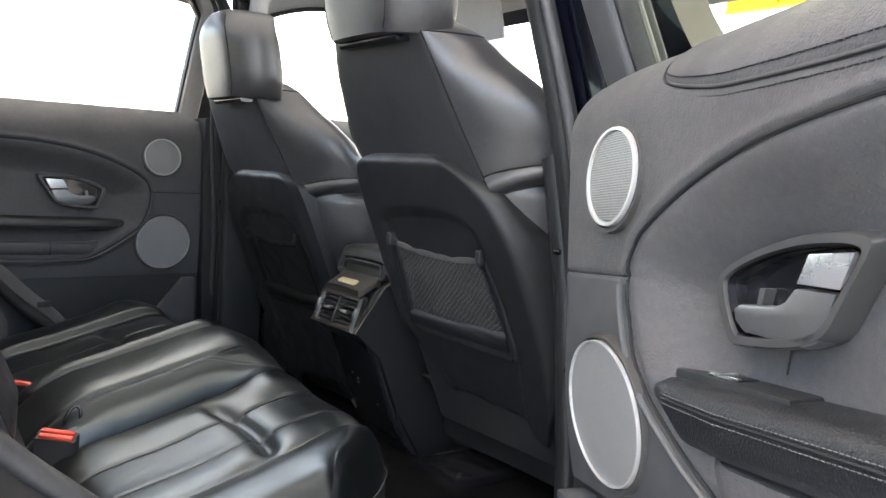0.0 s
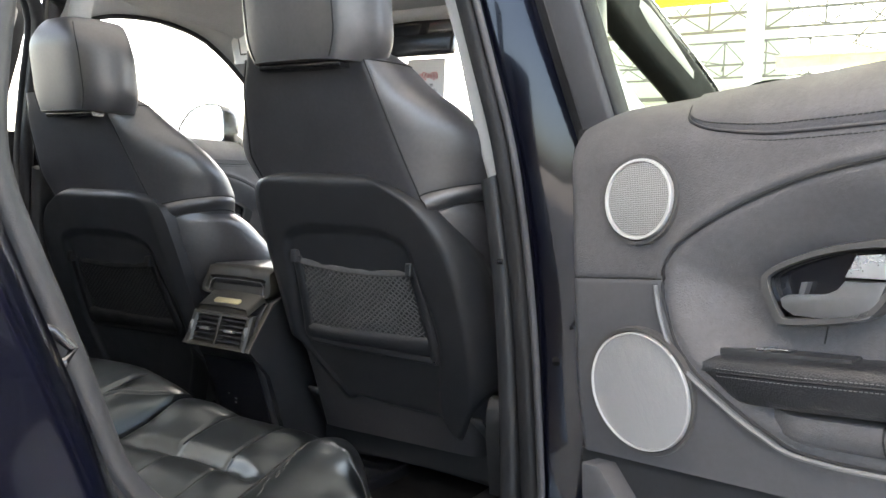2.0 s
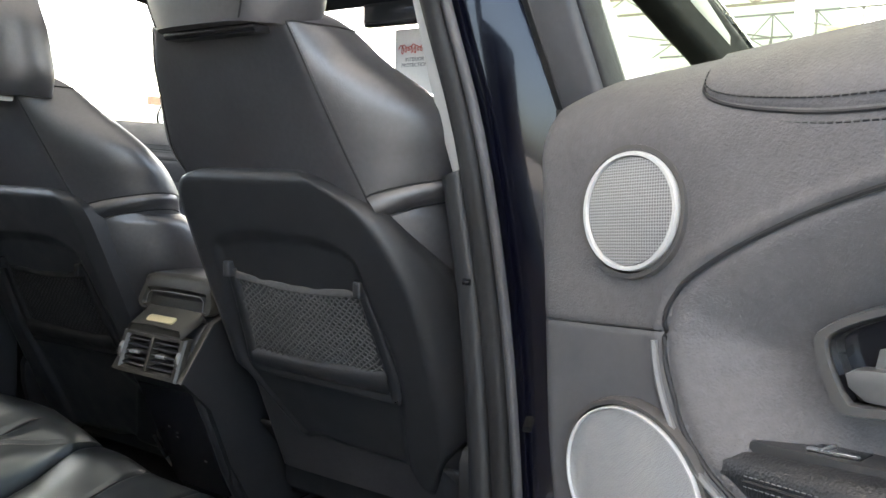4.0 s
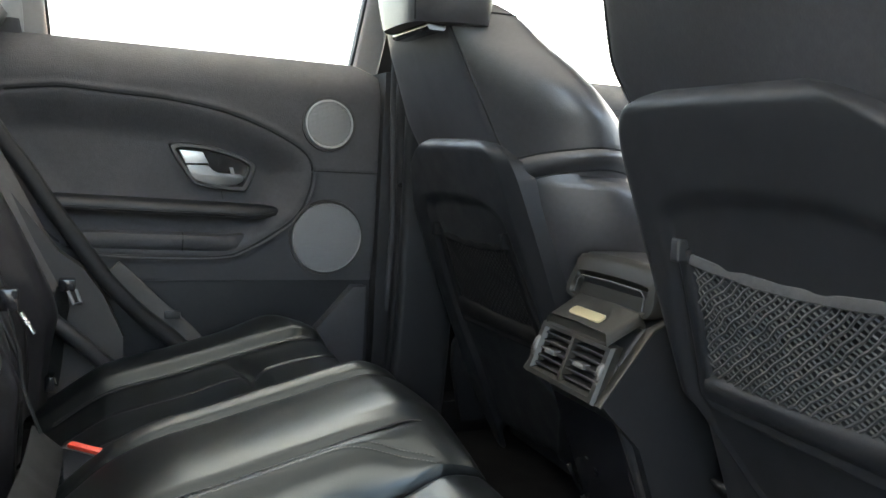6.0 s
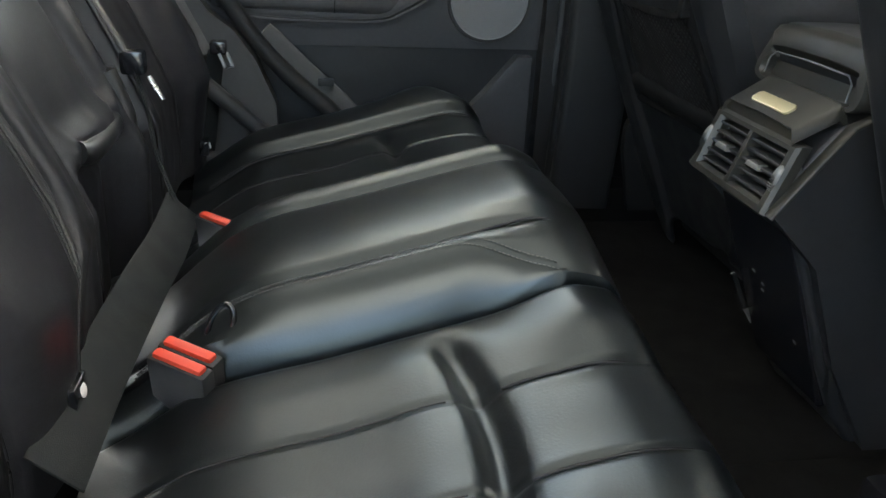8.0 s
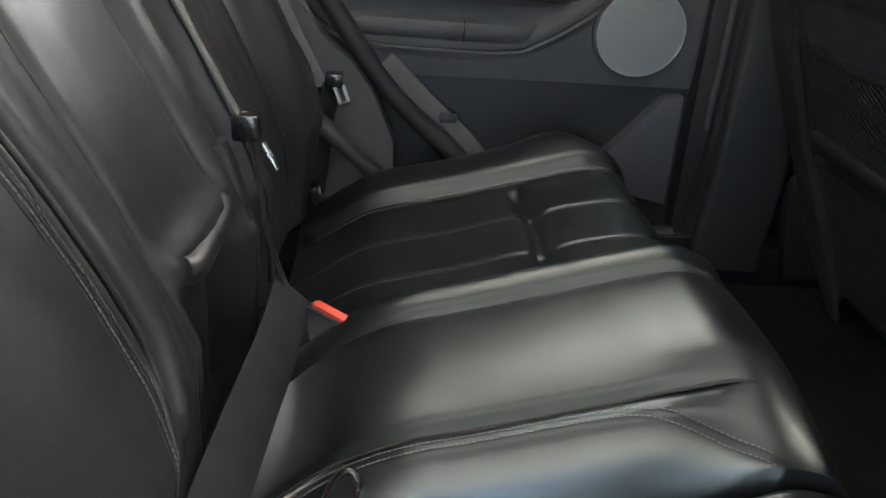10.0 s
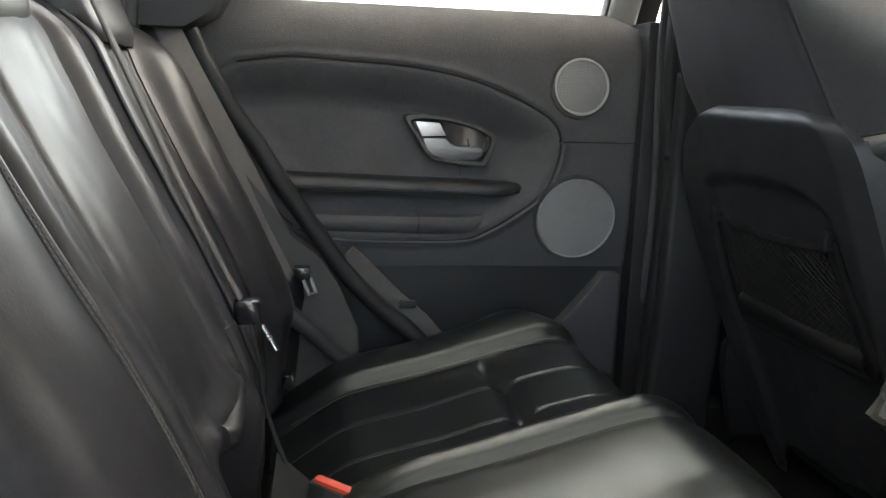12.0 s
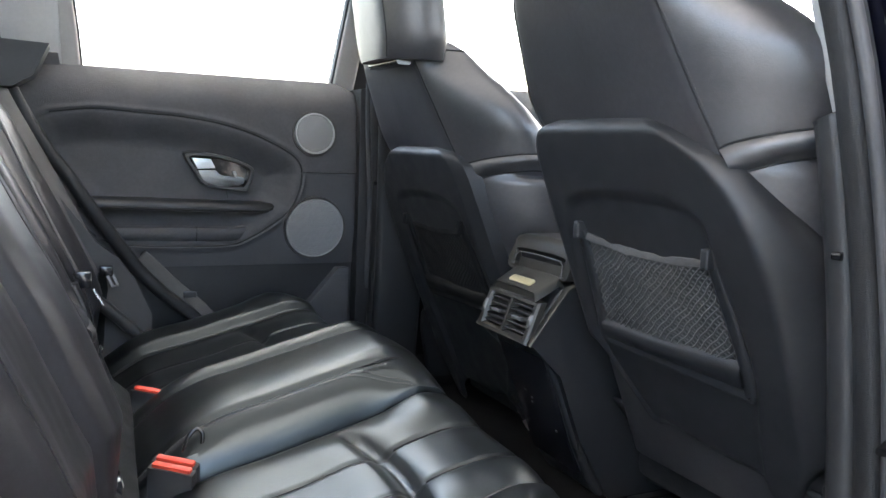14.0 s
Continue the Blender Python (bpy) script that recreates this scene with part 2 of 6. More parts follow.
def part(name, bm, mat, parent=None, label="", smooth=True, origin=None):
    """Links a bmesh, built in world places, as one mesh object under its parent."""
    me = bpy.data.meshes.new(name)
    base = place_of(parent) if parent else Vector(origin or (0, 0, 0))
    bmesh.ops.translate(bm, verts=bm.verts, vec=-base)
    if smooth:
        for f in bm.faces:
            f.smooth = True
    bm.to_mesh(me)
    bm.free()
    me.materials.append(mat)
    ob = new(name, me)
    if parent:
        ob.parent = parent
    else:
        ob.location = base
    if label:
        ob["label"] = label
    if smooth:
        me.set_sharp_from_angle(angle=radians(50))
    return ob


def grid(nu, nv, f, close_u=False, keep=None):
    """A sheet of nu x nv points f(i, j)."""
    bm = bmesh.new()
    vs = [[bm.verts.new(f(i, j)) for j in range(nv)] for i in range(nu)]
    for i in range(nu if close_u else nu - 1):
        for j in range(nv - 1):
            if keep is None or keep(i, j):
                k = (i + 1) % nu
                bm.faces.new((vs[i][j], vs[k][j], vs[k][j + 1], vs[i][j + 1]))
    if keep is not None:
        bmesh.ops.delete(bm, geom=[v for v in bm.verts if not v.link_faces], context="VERTS")
    return bm


def loft(loops, cap=True):
    """Closed loops of equal length joined in order, ends capped."""
    bm = bmesh.new()
    rows = [[bm.verts.new(p) for p in loop] for loop in loops]
    n = len(rows[0])
    for a, b in zip(rows, rows[1:]):
        for i in range(n):
            bm.faces.new((a[i], a[(i + 1) % n], b[(i + 1) % n], b[i]))
    if cap:
        bm.faces.new(rows[0][::-1]), bm.faces.new(rows[-1])
    bmesh.ops.recalc_face_normals(bm, faces=bm.faces)
    return bm


def merge(*bms):
    out = bmesh.new()
    for b in bms:
        me = bpy.data.meshes.new("tmp")
        b.to_mesh(me)
        b.free()
        out.from_mesh(me)
        bpy.data.meshes.remove(me)
    return out


def sweep(path, section, closed=False, up=(0, 0, 1), scale=None):
    """A section of (side, up) pairs carried along a path."""
    P = [Vector(p) for p in path]
    n = len(P)
    loops = []
    for i, p in enumerate(P):
        d = (P[(i + 1) % n] - P[i - 1]) if closed else (P[min(i + 1, n - 1)] - P[max(i - 1, 0)])
        d.normalize()
        u = Vector(up(i) if callable(up) else up)
        side = d.cross(u)
        if side.length < 1e-4:
            side = d.cross(Vector((0.3, 1, 0.2)))
        side.normalize()
        u = side.cross(d)
        k = scale(i / (n - 1)) if scale else 1.0
        loops.append([p + (side * a + u * b) * k for a, b in section])
    if closed:
        loops.append(loops[0])
        bm = loft(loops, False)
        bmesh.ops.remove_doubles(bm, verts=bm.verts, dist=1e-6)
        return bm
    return loft(loops)


def circle(r, n=8, squash=1.0):
    return [(r * math.cos(2 * math.pi * k / n), r * squash * math.sin(2 * math.pi * k / n)) for k in range(n)]


def slab(w, h, r=0.002):
    """A rounded oblong section."""
    pts = []
    for cx, cy, a0 in ((w / 2 - r, h / 2 - r, 0), (-w / 2 + r, h / 2 - r, 90), (-w / 2 + r, -h / 2 + r, 180), (w / 2 - r, -h / 2 + r, 270)):
        for a in (0, 45, 90):
            pts.append((cx + r * math.cos(radians(a0 + a)), cy + r * math.sin(radians(a0 + a))))
    return pts


def tube(path, r, n=8, closed=False):
    return sweep(path, circle(r, n), closed)


def box(lo, hi, bevel=0.0, seg=2):
    bm = bmesh.new()
    bmesh.ops.create_cube(bm, size=1)
    for v in bm.verts:
        v.co = Vector([lerp(lo[k], hi[k], v.co[k] + 0.5) for k in range(3)])
    if bevel:
        bmesh.ops.bevel(bm, geom=bm.edges, offset=bevel, segments=seg, profile=0.6, affect="EDGES")
    return bm


def prism(poly, place, v0, v1, bevel=0.0):
    """A flat outline of (u, z) pairs with depth from v0 to v1, put in place by place(u, z, v)."""
    bm = bmesh.new()
    a = [bm.verts.new((u, z, v0)) for u, z in poly]
    b = [bm.verts.new((u, z, v1)) for u, z in poly]
    n = len(poly)
    bm.faces.new(a[::-1]), bm.faces.new(b)
    for i in range(n):
        bm.faces.new((a[i], a[(i + 1) % n], b[(i + 1) % n], b[i]))
    bmesh.ops.recalc_face_normals(bm, faces=bm.faces)
    if bevel:
        top = [e for e in bm.edges if all(v in b for v in e.verts)]
        bmesh.ops.bevel(bm, geom=top, offset=bevel, segments=2, profile=0.6, affect="EDGES")
    for v in bm.verts:
        v.co = place(*v.co)
    bmesh.ops.recalc_face_normals(bm, faces=bm.faces)
    return bm


def frame_ring(outer, inner, place, v0, v1):
    """A raised rim between two outlines of equal length."""
    loops = [[place(u, z, v) for u, z in poly] for poly, v in ((outer, v0), (outer, lerp(v0, v1, 0.7)), ([((a[0] * 0.8 + b[0] * 0.2), (a[1] * 0.8 + b[1] * 0.2)) for a, b in zip(outer, inner)], v1), ([((a[0] * 0.25 + b[0] * 0.75), (a[1] * 0.25 + b[1] * 0.75)) for a, b in zip(outer, inner)], v1), (inner, lerp(v0, v1, 0.6)), (inner, v0))]
    return loft(loops, False)


def stitches(path, gap=0.0055, length=0.0035, r=0.0006, up=(0, 0, 1)):
    """A run of short thread dashes along a path."""
    P = [Vector(p) for p in path]
    dist = [0.0]
    for a, b in zip(P, P[1:]):
        dist.append(dist[-1] + (b - a).length)
    bm = bmesh.new()
    u = Vector(up)

    def at(s):
        for i in range(len(P) - 1):
            if s <= dist[i + 1]:
                return P[i].lerp(P[i + 1], (s - dist[i]) / max(1e-9, dist[i + 1] - dist[i]))
        return P[-1]
    s = 0.0
    while s + length < dist[-1]:
        a, b = at(s), at(s + length)
        d = (b - a).normalized()
        side = d.cross(u).normalized() * r
        w = side.cross(d).normalized() * r
        ra = [bm.verts.new(a + k) for k in (side, w, -side, -w)]
        rb = [bm.verts.new(b + k) for k in (side, w, -side, -w)]
        for i in range(4):
            bm.faces.new((ra[i], ra[(i + 1) % 4], rb[(i + 1) % 4], rb[i]))
        bm.faces.new(ra[::-1]), bm.faces.new(rb)
        s += gap
    return bm


def disc(centre, r, dome, place, n=48, rings=6, v=0.0):
    """A slightly domed round cover."""
    bm = bmesh.new()
    mid = bm.verts.new(place(centre[0], centre[1], v + dome))
    last = None
    for k in range(1, rings + 1):
        q = k / rings
        row = [bm.verts.new(place(centre[0] + r * q * math.cos(2 * math.pi * i / n), centre[1] + r * q * math.sin(2 * math.pi * i / n), v + dome * (1 - q * q))) for i in range(n)]
        for i in range(n):
            if last is None:
                bm.faces.new((mid, row[i], row[(i + 1) % n]))
            else:
                bm.faces.new((last[i], row[i], row[(i + 1) % n], last[(i + 1) % n]))
        last = row
    flat = bm.loops.layers.uv.new("UVMap")
    bm.verts.index_update()
    for f in bm.faces:
        for lp in f.loops:
            k = lp.vert.index
            if k == 0:
                lp[flat].uv = (0.0, 0.0)
            else:
                ring, i = divmod(k - 1, n)
                q = r * (ring + 1) / rings
                lp[flat].uv = (q * math.cos(2 * math.pi * i / n), q * math.sin(2 * math.pi * i / n))
    return bm


# ---- the doors ----
C = 1.472                                     # the car's middle line
OVAL = [(0.78, 0.97), (0.72, 1.005), (0.63, 1.018), (0.54, 1.014), (0.45, 1.01), (0.36, 0.998), (0.303, 0.984), (0.248, 0.964), (0.195, 0.938), (0.166, 0.915),
        (0.155, 0.884), (0.162, 0.838), (0.185, 0.792), (0.235, 0.752), (0.285, 0.722), (0.33, 0.706), (0.43, 0.703), (0.56, 0.708), (0.62, 0.725), (0.67, 0.77), (0.72, 0.83), (0.775, 0.90)]
rear_edge = table([(0.40, 0.42), (0.55, 0.56), (0.66, 0.66), (0.73, 0.73), (0.79, 0.79), (0.87, 0.84), (0.92, 0.865), (1.0, 0.88), (1.12, 0.885)])


def oval_depth(U, Z):
    """How far each (u, z) lies inside the scooped oval of a door (minus: outside)."""
    best = np.full(U.shape, 9.0)
    inside = np.zeros(U.shape, bool)
    n = len(OVAL)
    for i in range(n):
        (a, b), (c, d) = OVAL[i], OVAL[(i + 1) % n]
        k = np.clip(((U - a) * (c - a) + (Z - b) * (d - b)) / ((c - a) ** 2 + (d - b) ** 2), 0, 1)
        best = np.minimum(best, np.hypot(U - a - k * (c - a), Z - b - k * (d - b)))
        with np.errstate(divide="ignore", invalid="ignore"):
            hit = ((b > Z) != (d > Z)) & (U < (c - a) * (Z - b) / (d - b + 1e-12) + a)
        inside ^= hit
    return np.where(inside, best, -best)


def sstep(a, b, x):
    k = np.clip((x - a) / (b - a), 0, 1)
    return k * k * (3 - 2 * k)


def door_skin(U, Z):
    D = oval_depth(U, Z)
    v = -0.055 * (np.clip(Z - 1.03, 0, None) / 0.085) ** 2.2
    v = v - 0.016 * np.clip((0.022 - U) / 0.022, 0, 1) ** 2
    v = v - 0.016 * (np.clip(0.80 - Z, 0, None) / 0.155) ** 2
    v = v - 0.046 * sstep(0.0, 0.085, D) + 0.003 * np.exp(-((D + 0.007) / 0.006) ** 2) - 0.003 * np.exp(-(D / 0.004) ** 2)
    v = v - np.where(U < 0.16, 0.003 * np.exp(-((Z - 0.886) / 0.002) ** 2), 0)
    return v, D


def top_edge(U):
    return 1.085 + 0.033 * sstep(-0.01, 0.07, np.asarray(U))


def build_door(name, place, label, switch, pad, out, framed=True, lead_in=0.0, pane_glass=None):
    """A car door: trim with scooped oval, two loudspeakers, handle, armrest, window frame and pane. place(u, z, v): u back from the
    front edge, v into the cabin."""
    door = root(name, place(0.35, 0.42, -0.05), label, "car door", kind="structure")
    nu, nz = 170, 150
    zs = np.linspace(0.655, 1.118, nz)
    s = np.linspace(0, 1, nu)
    Zg, Sg = np.meshgrid(zs, s)
    edge = np.vectorize(rear_edge)(zs)
    Ug = Sg * edge[None, :]
    Zg = 0.655 + (Zg - 0.655) / 0.463 * (top_edge(Ug) - 0.655)
    Vg, Dg = door_skin(Ug, Zg)
    cu = (Ug[:-1, :-1] + Ug[1:, 1:]) / 2
    cz = (Zg[:-1, :-1] + Zg[1:, 1:]) / 2
    cd = (Dg[:-1, :-1] + Dg[1:, 1:]) / 2
    low = (cz < 0.886) & (cd < 0) & (cu < 0.17) | (cd < 0) & (cz < 0.80)
    scoop = cd >= 0
    skin = lambda i, j: place(Ug[i, j], Zg[i, j], Vg[i, j])
    upper = part("upper_trim", grid(nu, nz, skin, keep=lambda i, j: not scoop[i, j] and not low[i, j]), DOOR_SOFT, door)
    lower = part("lower_trim", grid(nu, nz, skin, keep=lambda i, j: low[i, j]), DOOR_HARD, door)
    insert = part("scooped_insert", grid(nu, nz, skin, keep=lambda i, j: scoop[i, j]), DOOR_SOFT, door)

    def on(u, z, lift=0.0):
        v, _ = door_skin(np.array([u]), np.array([z]))
        return place(u, z, float(v[0]) + lift)
    rim = spline([(a, b, 0) for a, b in OVAL[1:20]], 130)
    rim = [p for p in rim if p.x < rear_edge(p.y) - 0.004]
    part("piping", tube([on(p.x, p.y, 0.001) for p in rim], 0.0022, 6), SEAM, insert)
    lip = [p for p in rim if 0.70 < p.y < 0.886 and p.x < 0.6]
    part("edge_strip", tube([on(p.x - 0.006, p.y - 0.003, 0.002) for p in lip], 0.0030, 6), EDGE if switch else DOOR_HARD, lower, "thin satin edge strip")
    part("joint", tube([on(u, 0.886, 0.0008) for u in np.linspace(0.004, 0.152, 20)], 0.0014, 6), SEAM, upper)
    # padded top roll with a stitched edge
    def ledge_pt(i, j):
        u = lerp(0.0, rear_edge(1.11), i / 59)
        z = float(top_edge(u))
        v, _ = door_skin(np.array([u]), np.array([z]))
        return place(u, z + 0.005 * math.sin(j / 4 * 3.1) - 0.016 * (j / 4) ** 2, lerp(float(v[0]), -0.125, j / 4))
    part("window_ledge", grid(60, 5, ledge_pt), DOOR_SOFT, upper)
    if pad:
        zlow = table([(0.178, 1.100), (0.184, 1.083), (0.20, 1.070), (0.24, 1.056), (0.31, 1.044), (0.45, 1.040), (0.60, 1.044), (0.88, 1.052)])

        def pad_pt(i, j):
            q, a = i / 69, j / 13
            u = lerp(0.178, 0.875, q ** 1.5)
            zz = lerp(zlow(u), float(top_edge(u)) + 0.003, a)
            v, _ = door_skin(np.array([u]), np.array([zz]))
            return place(u, zz, float(v[0]) + 0.007 * clamp(a / 0.3) ** 0.5 - 0.002)
        roll = part("padded_roll", grid(70, 14, pad_pt), DOOR_SOFT, upper, "padded leather top roll with stitched edge")
        lift = place(0, 0, 0.0025) - place(0, 0, 0)
        edge_line = [pad_pt(i, 0) + lift for i in range(70)]
        part("seam", tube(edge_line, 0.0016, 6), SEAM, roll)
        part("stitching", merge(stitches([pad_pt(i, 2) + lift * 0.4 for i in range(70)], 0.006, 0.0042, 0.0008), stitches([p - V(0, 0, 0.007) + lift * 0.2 for p in edge_line], 0.006, 0.0042, 0.0008)), THREAD_DARK, roll)
    # loudspeakers
    for (u, z), r, g, t, w, slope in (((0.124, 0.984), 0.051, GRILLE, "round upper loudspeaker with perforated grille", 0.0055, -0.06),
                                      ((0.119, 0.747), 0.0735, GRILLE_FINE, "round lower loudspeaker with woven grille", 0.0026, 0.12)):
        on_trim = lambda a, b, v: place(a, b, v + slope * (b - z))
        sp = part("loudspeaker", disc((u, z), r - w, 0.0015, on_trim, v=0.004), g, door, t)
        ring = lambda q: [(u + q * math.cos(k * math.pi / 36), z + q * math.sin(k * math.pi / 36)) for k in range(72)]
        part("ring", frame_ring(ring(r), ring(r - w), on_trim, -0.012, 0.0065), RING, sp, "satin silver trim ring")
        part("surround", frame_ring(ring(r + 0.007), ring(r), on_trim, -0.02, 0.0035), TRIM_DARK, sp)
    # pull handle in its cup
    hv = -0.033
    outer = [(0.428, 0.929), (0.400, 0.932), (0.350, 0.927), (0.305, 0.915), (0.277, 0.902), (0.272, 0.891), (0.279, 0.868), (0.287, 0.853), (0.297, 0.849), (0.350, 0.853), (0.380, 0.860), (0.395, 0.870), (0.412, 0.895), (0.428, 0.919)]
    outer = [(a, b - 0.008) for a, b in outer]
    mu, mz = sum(p[0] for p in outer) / 14, sum(p[1] for p in outer) / 14
    sm = [(mu + (p.x - mu) * 1.06, mz + (p.y - mz) * 1.12) for p in spline([(a, b, 0) for a, b in outer], 56, True)]
    inn = [(mu + (a - mu) * 0.83, mz + (b - mz) * 0.75) for a, b in sm]
    bez = part("handle_bezel", frame_ring(sm, inn, place, hv - 0.012, hv + 0.012), BEZEL, door, "dark satin handle surround")
    part("cup", merge(prism(inn, place, hv - 0.0105, hv - 0.0085), loft([[place(a, b, hv + 0.010) for a, b in inn], [place(a, b, hv - 0.010) for a, b in inn]], False)), GLOSS, bez)
    plate = [(0.416, 0.922), (0.372, 0.920), (0.360, 0.898), (0.403, 0.896)]
    part("lock_plate", prism([(a, b - 0.008) for a, b in plate], place, hv - 0.009, hv + 0.009, 0.002), SILVER, bez, "bright silver lock plate")
    lev = [(0.403, 0.8945), (0.361, 0.8955), (0.352, 0.886), (0.340, 0.881), (0.298, 0.8795), (0.291, 0.8755), (0.293, 0.866), (0.305, 0.8575), (0.372, 0.8535), (0.386, 0.858), (0.396, 0.878)]
    part("lever", prism([(a, b - 0.009) for a, b in lev], place, hv - 0.004, hv + 0.012, 0.004), LEVER, bez, "satin silver pull lever")
    part("post", prism([(0.318, 0.884), (0.311, 0.884), (0.307, 0.869), (0.313, 0.869)], place, hv - 0.0085, hv + 0.002), LEVER, bez)

    # armrest, with the tray under it
    thick = switch
    def arm_loop(q):
        u = lerp(0.205, 0.672, q)
        zt = (0.800 if thick else 0.808) + 0.012 * q
        if thick:
            h, w = 0.020 + 0.030 * step(-0.02, 0.12, q), 0.044 + 0.016 * clamp(q / 0.25)
        else:
            h, w = 0.010 + 0.016 * step(-0.02, 0.12, q), 0.030 + 0.022 * step(-0.02, 0.16, q)
        w *= 0.45 + 0.55 * step(1.02, 0.95, q)
        sec = [(-0.05, 0), (w * 0.3, 0.002), (w * 0.75, -0.001), (w * 0.95, -0.008), (w, -0.018), (w * 0.97, -h * 0.8), (w * 0.86, -h), (w * 0.5, -h * 1.06), (-0.05, -h * 1.1)]
        return [place(u, zt + b, -0.045 + a) for a, b in sec]
    arm = part("armrest", loft([arm_loop(k / 40) for k in range(41)]), ARM_LEATHER, door, "pebbled black leather armrest")
    line = [arm_loop(k / 40)[4 if thick else 5] + (place(0, 0, 0.001) - place(0, 0, 0)) for k in range(2, 41)]
    part("seam", tube(line, 0.0012, 6), SEAM, arm)
    part("stitching", merge(stitches([p + V(0, 0, 0.004) for p in line], 0.005, 0.003), stitches([p - V(0, 0, 0.004) for p in line], 0.005, 0.003)), THREAD, arm)

    def tray_loop(q):
        u = lerp(0.262, 0.628, q)
        g = step(-0.05, 0.18, q)
        zt = 0.745 + 0.006 * q + 0.012 * (1 - g)
        w = 0.010 + 0.034 * g
        sec = [(-0.03, 0.002), (w * 0.6, 0.004), (w * 0.92, 0), (w, -0.010), (w * 0.9, -0.024), (w * 0.6, -0.034), (-0.03, -0.036)]
        return [place(u, zt + b, -0.038 + a) for a, b in sec]
    tray = part("tray_lip", loft([tray_loop(k / 30) for k in range(31)]), DOOR_SOFT, door)
    ku = 12
    part("joint", tube([p + (place(0, 0, 0.001) - place(0, 0, 0)) for p in tray_loop(ku / 30)[1:6]], 0.0012, 6), SEAM, tray)
    part("joint", tube([on(0.335 - k * 0.0008, 0.85 - k * 0.0035, 0.001) for k in range(10)], 0.0009, 6), SEAM, insert)
    if switch:
        sw = lambda u, z, v: place(u, 0.8035 + v, -0.024 + z)
        base = part("switch_panel", prism([(0.214, -0.028), (0.366, -0.028), (0.372, 0.012), (0.222, 0.010)], sw, -0.004, 0.0050, 0.003), PLASTIC, arm, "raised black switch panel")
        key = part("window_switch", prism([(0.262, -0.018), (0.300, -0.018), (0.302, 0.004), (0.265, 0.006)], sw, 0.003, 0.0065, 0.002), GLOSS, base, "black window switch")
        part("chrome_edge", prism([(0.264, 0.0005), (0.300, -0.001), (0.300, 0.003), (0.264, 0.0045)], sw, 0.006, 0.0078, 0.0005), CHROME, key, "chrome switch edge")
        part("chrome_edge", prism([(0.272, -0.015), (0.276, -0.015), (0.277, 0.001), (0.273, 0.001)], sw, 0.006, 0.0078, 0.0005), CHROME, key)
    # lower pocket below the trim
    pocket = [(0.0, 0.40), (0.42, 0.40), (0.56, 0.55), (0.66, 0.655), (0.0, 0.655)]
    part("map_pocket", prism(pocket, place, -0.10, -0.022, 0.004), SHELL, door)
    part("pocket_corner", prism([(0.03, 0.45), (0.20, 0.49), (0.128, 0.565), (0.059, 0.645), (0.03, 0.645)], place, -0.03, 0.012, 0.004), DOOR_HARD, door)
    # outer shell, window frame and pane
    shell = [(-0.03, 0.36), (0.40, 0.36), (0.55, 0.52), (0.68, 0.655), (0.85, 0.85), (0.90, 1.0), (0.905, 1.10), (-0.03, 1.10)]
    part("door_shell", prism(shell, place, -0.185, -0.105, 0.01), PAINT, door, "dark blue painted outer shell")
    part("inner_panel", prism([(a * 0.985 + 0.004, b) for a, b in shell], place, -0.106, -0.058), RUBBER, door)
    if not framed:
        return door
    corner = [(0.69, 1.10), (0.90, 1.10), (0.87, 1.16), (0.80, 1.30), (0.72, 1.38), (0.70, 1.30)]
    part("corner_trim", prism(corner, lambda u, z, v: place(u, z, -0.10 + 0.31 * (z - 1.10) + v), 0.0, 0.03, 0.008), TRIM_GREY, door, "pale grey corner trim behind the window")
    part("corner_base", prism([(0.69, 1.085), (0.90, 1.085), (0.875, 1.142), (0.70, 1.142)], lambda u, z, v: place(u, z, -0.095 + 0.31 * (z - 1.10) + v), 0.0, 0.036, 0.008), DOOR_SOFT, door)
    gv = lambda z: -0.112 + 0.31 * (z - 1.10)
    loop = [(0.030, 1.095), (0.020, 1.20), (0.008, 1.32), (0.002, 1.41), (0.03, 1.452), (0.15, 1.47), (0.35, 1.455), (0.55, 1.41), (0.68, 1.34), (0.70, 1.28), (0.69, 1.20), (0.68, 1.095)]
    loop = [(a - lead_in if a < 0.1 else a, b) for a, b in loop]
    lead = place(0, 0, 1) - place(0, 0, 0)
    fr = part("window_frame", sweep([place(a, b, gv(b) + 0.012) for a, b in loop], slab(0.058, 0.05, 0.008), up=lead), out, door, "window frame trim")
    part("glass_run", sweep([place(a + (0.028 if a < 0.3 else -0.028), b - (0.026 if b > 1.33 else 0), gv(b) + 0.012) for a, b in loop], slab(0.012, 0.03, 0.003), up=lead), RUBBER, fr)
    part("outer_frame", sweep([place(a - (0.045 if a < 0.3 else -0.02), b, gv(b) - 0.03) for a, b in loop], slab(0.085, 0.03, 0.006), up=lead), RUBBER, fr)
    pane = part("window_pane", prism([(a, b) for a, b in loop], lambda u, z, v: place(u, z, gv(z) + v), -0.002, 0.002), pane_glass or GLASS, door, "clear window pane")
    pane.visible_shadow = False
    return door


def far_place(u, z, v):
    return Vector((0.686 - u, 2.243 - v, z - 0.005 * clamp((z - 1.0) / 0.118) ** 1.5))


def near_place(u, z, v):
    a, h = u - 0.087 * (z - 0.88), z - 0.014 + 0.087 * u - 0.012 * clamp((z - 1.0) / 0.118) ** 1.5         # the hinges lift the open door's tail
    return Vector((0.500 - 0.357 * a - 0.934 * v, 0.618 - 0.934 * a + 0.357 * v, h))


def front_place(u, z, v):
    return Vector((1.85 - u, 2.262 - v, z + 0.012))


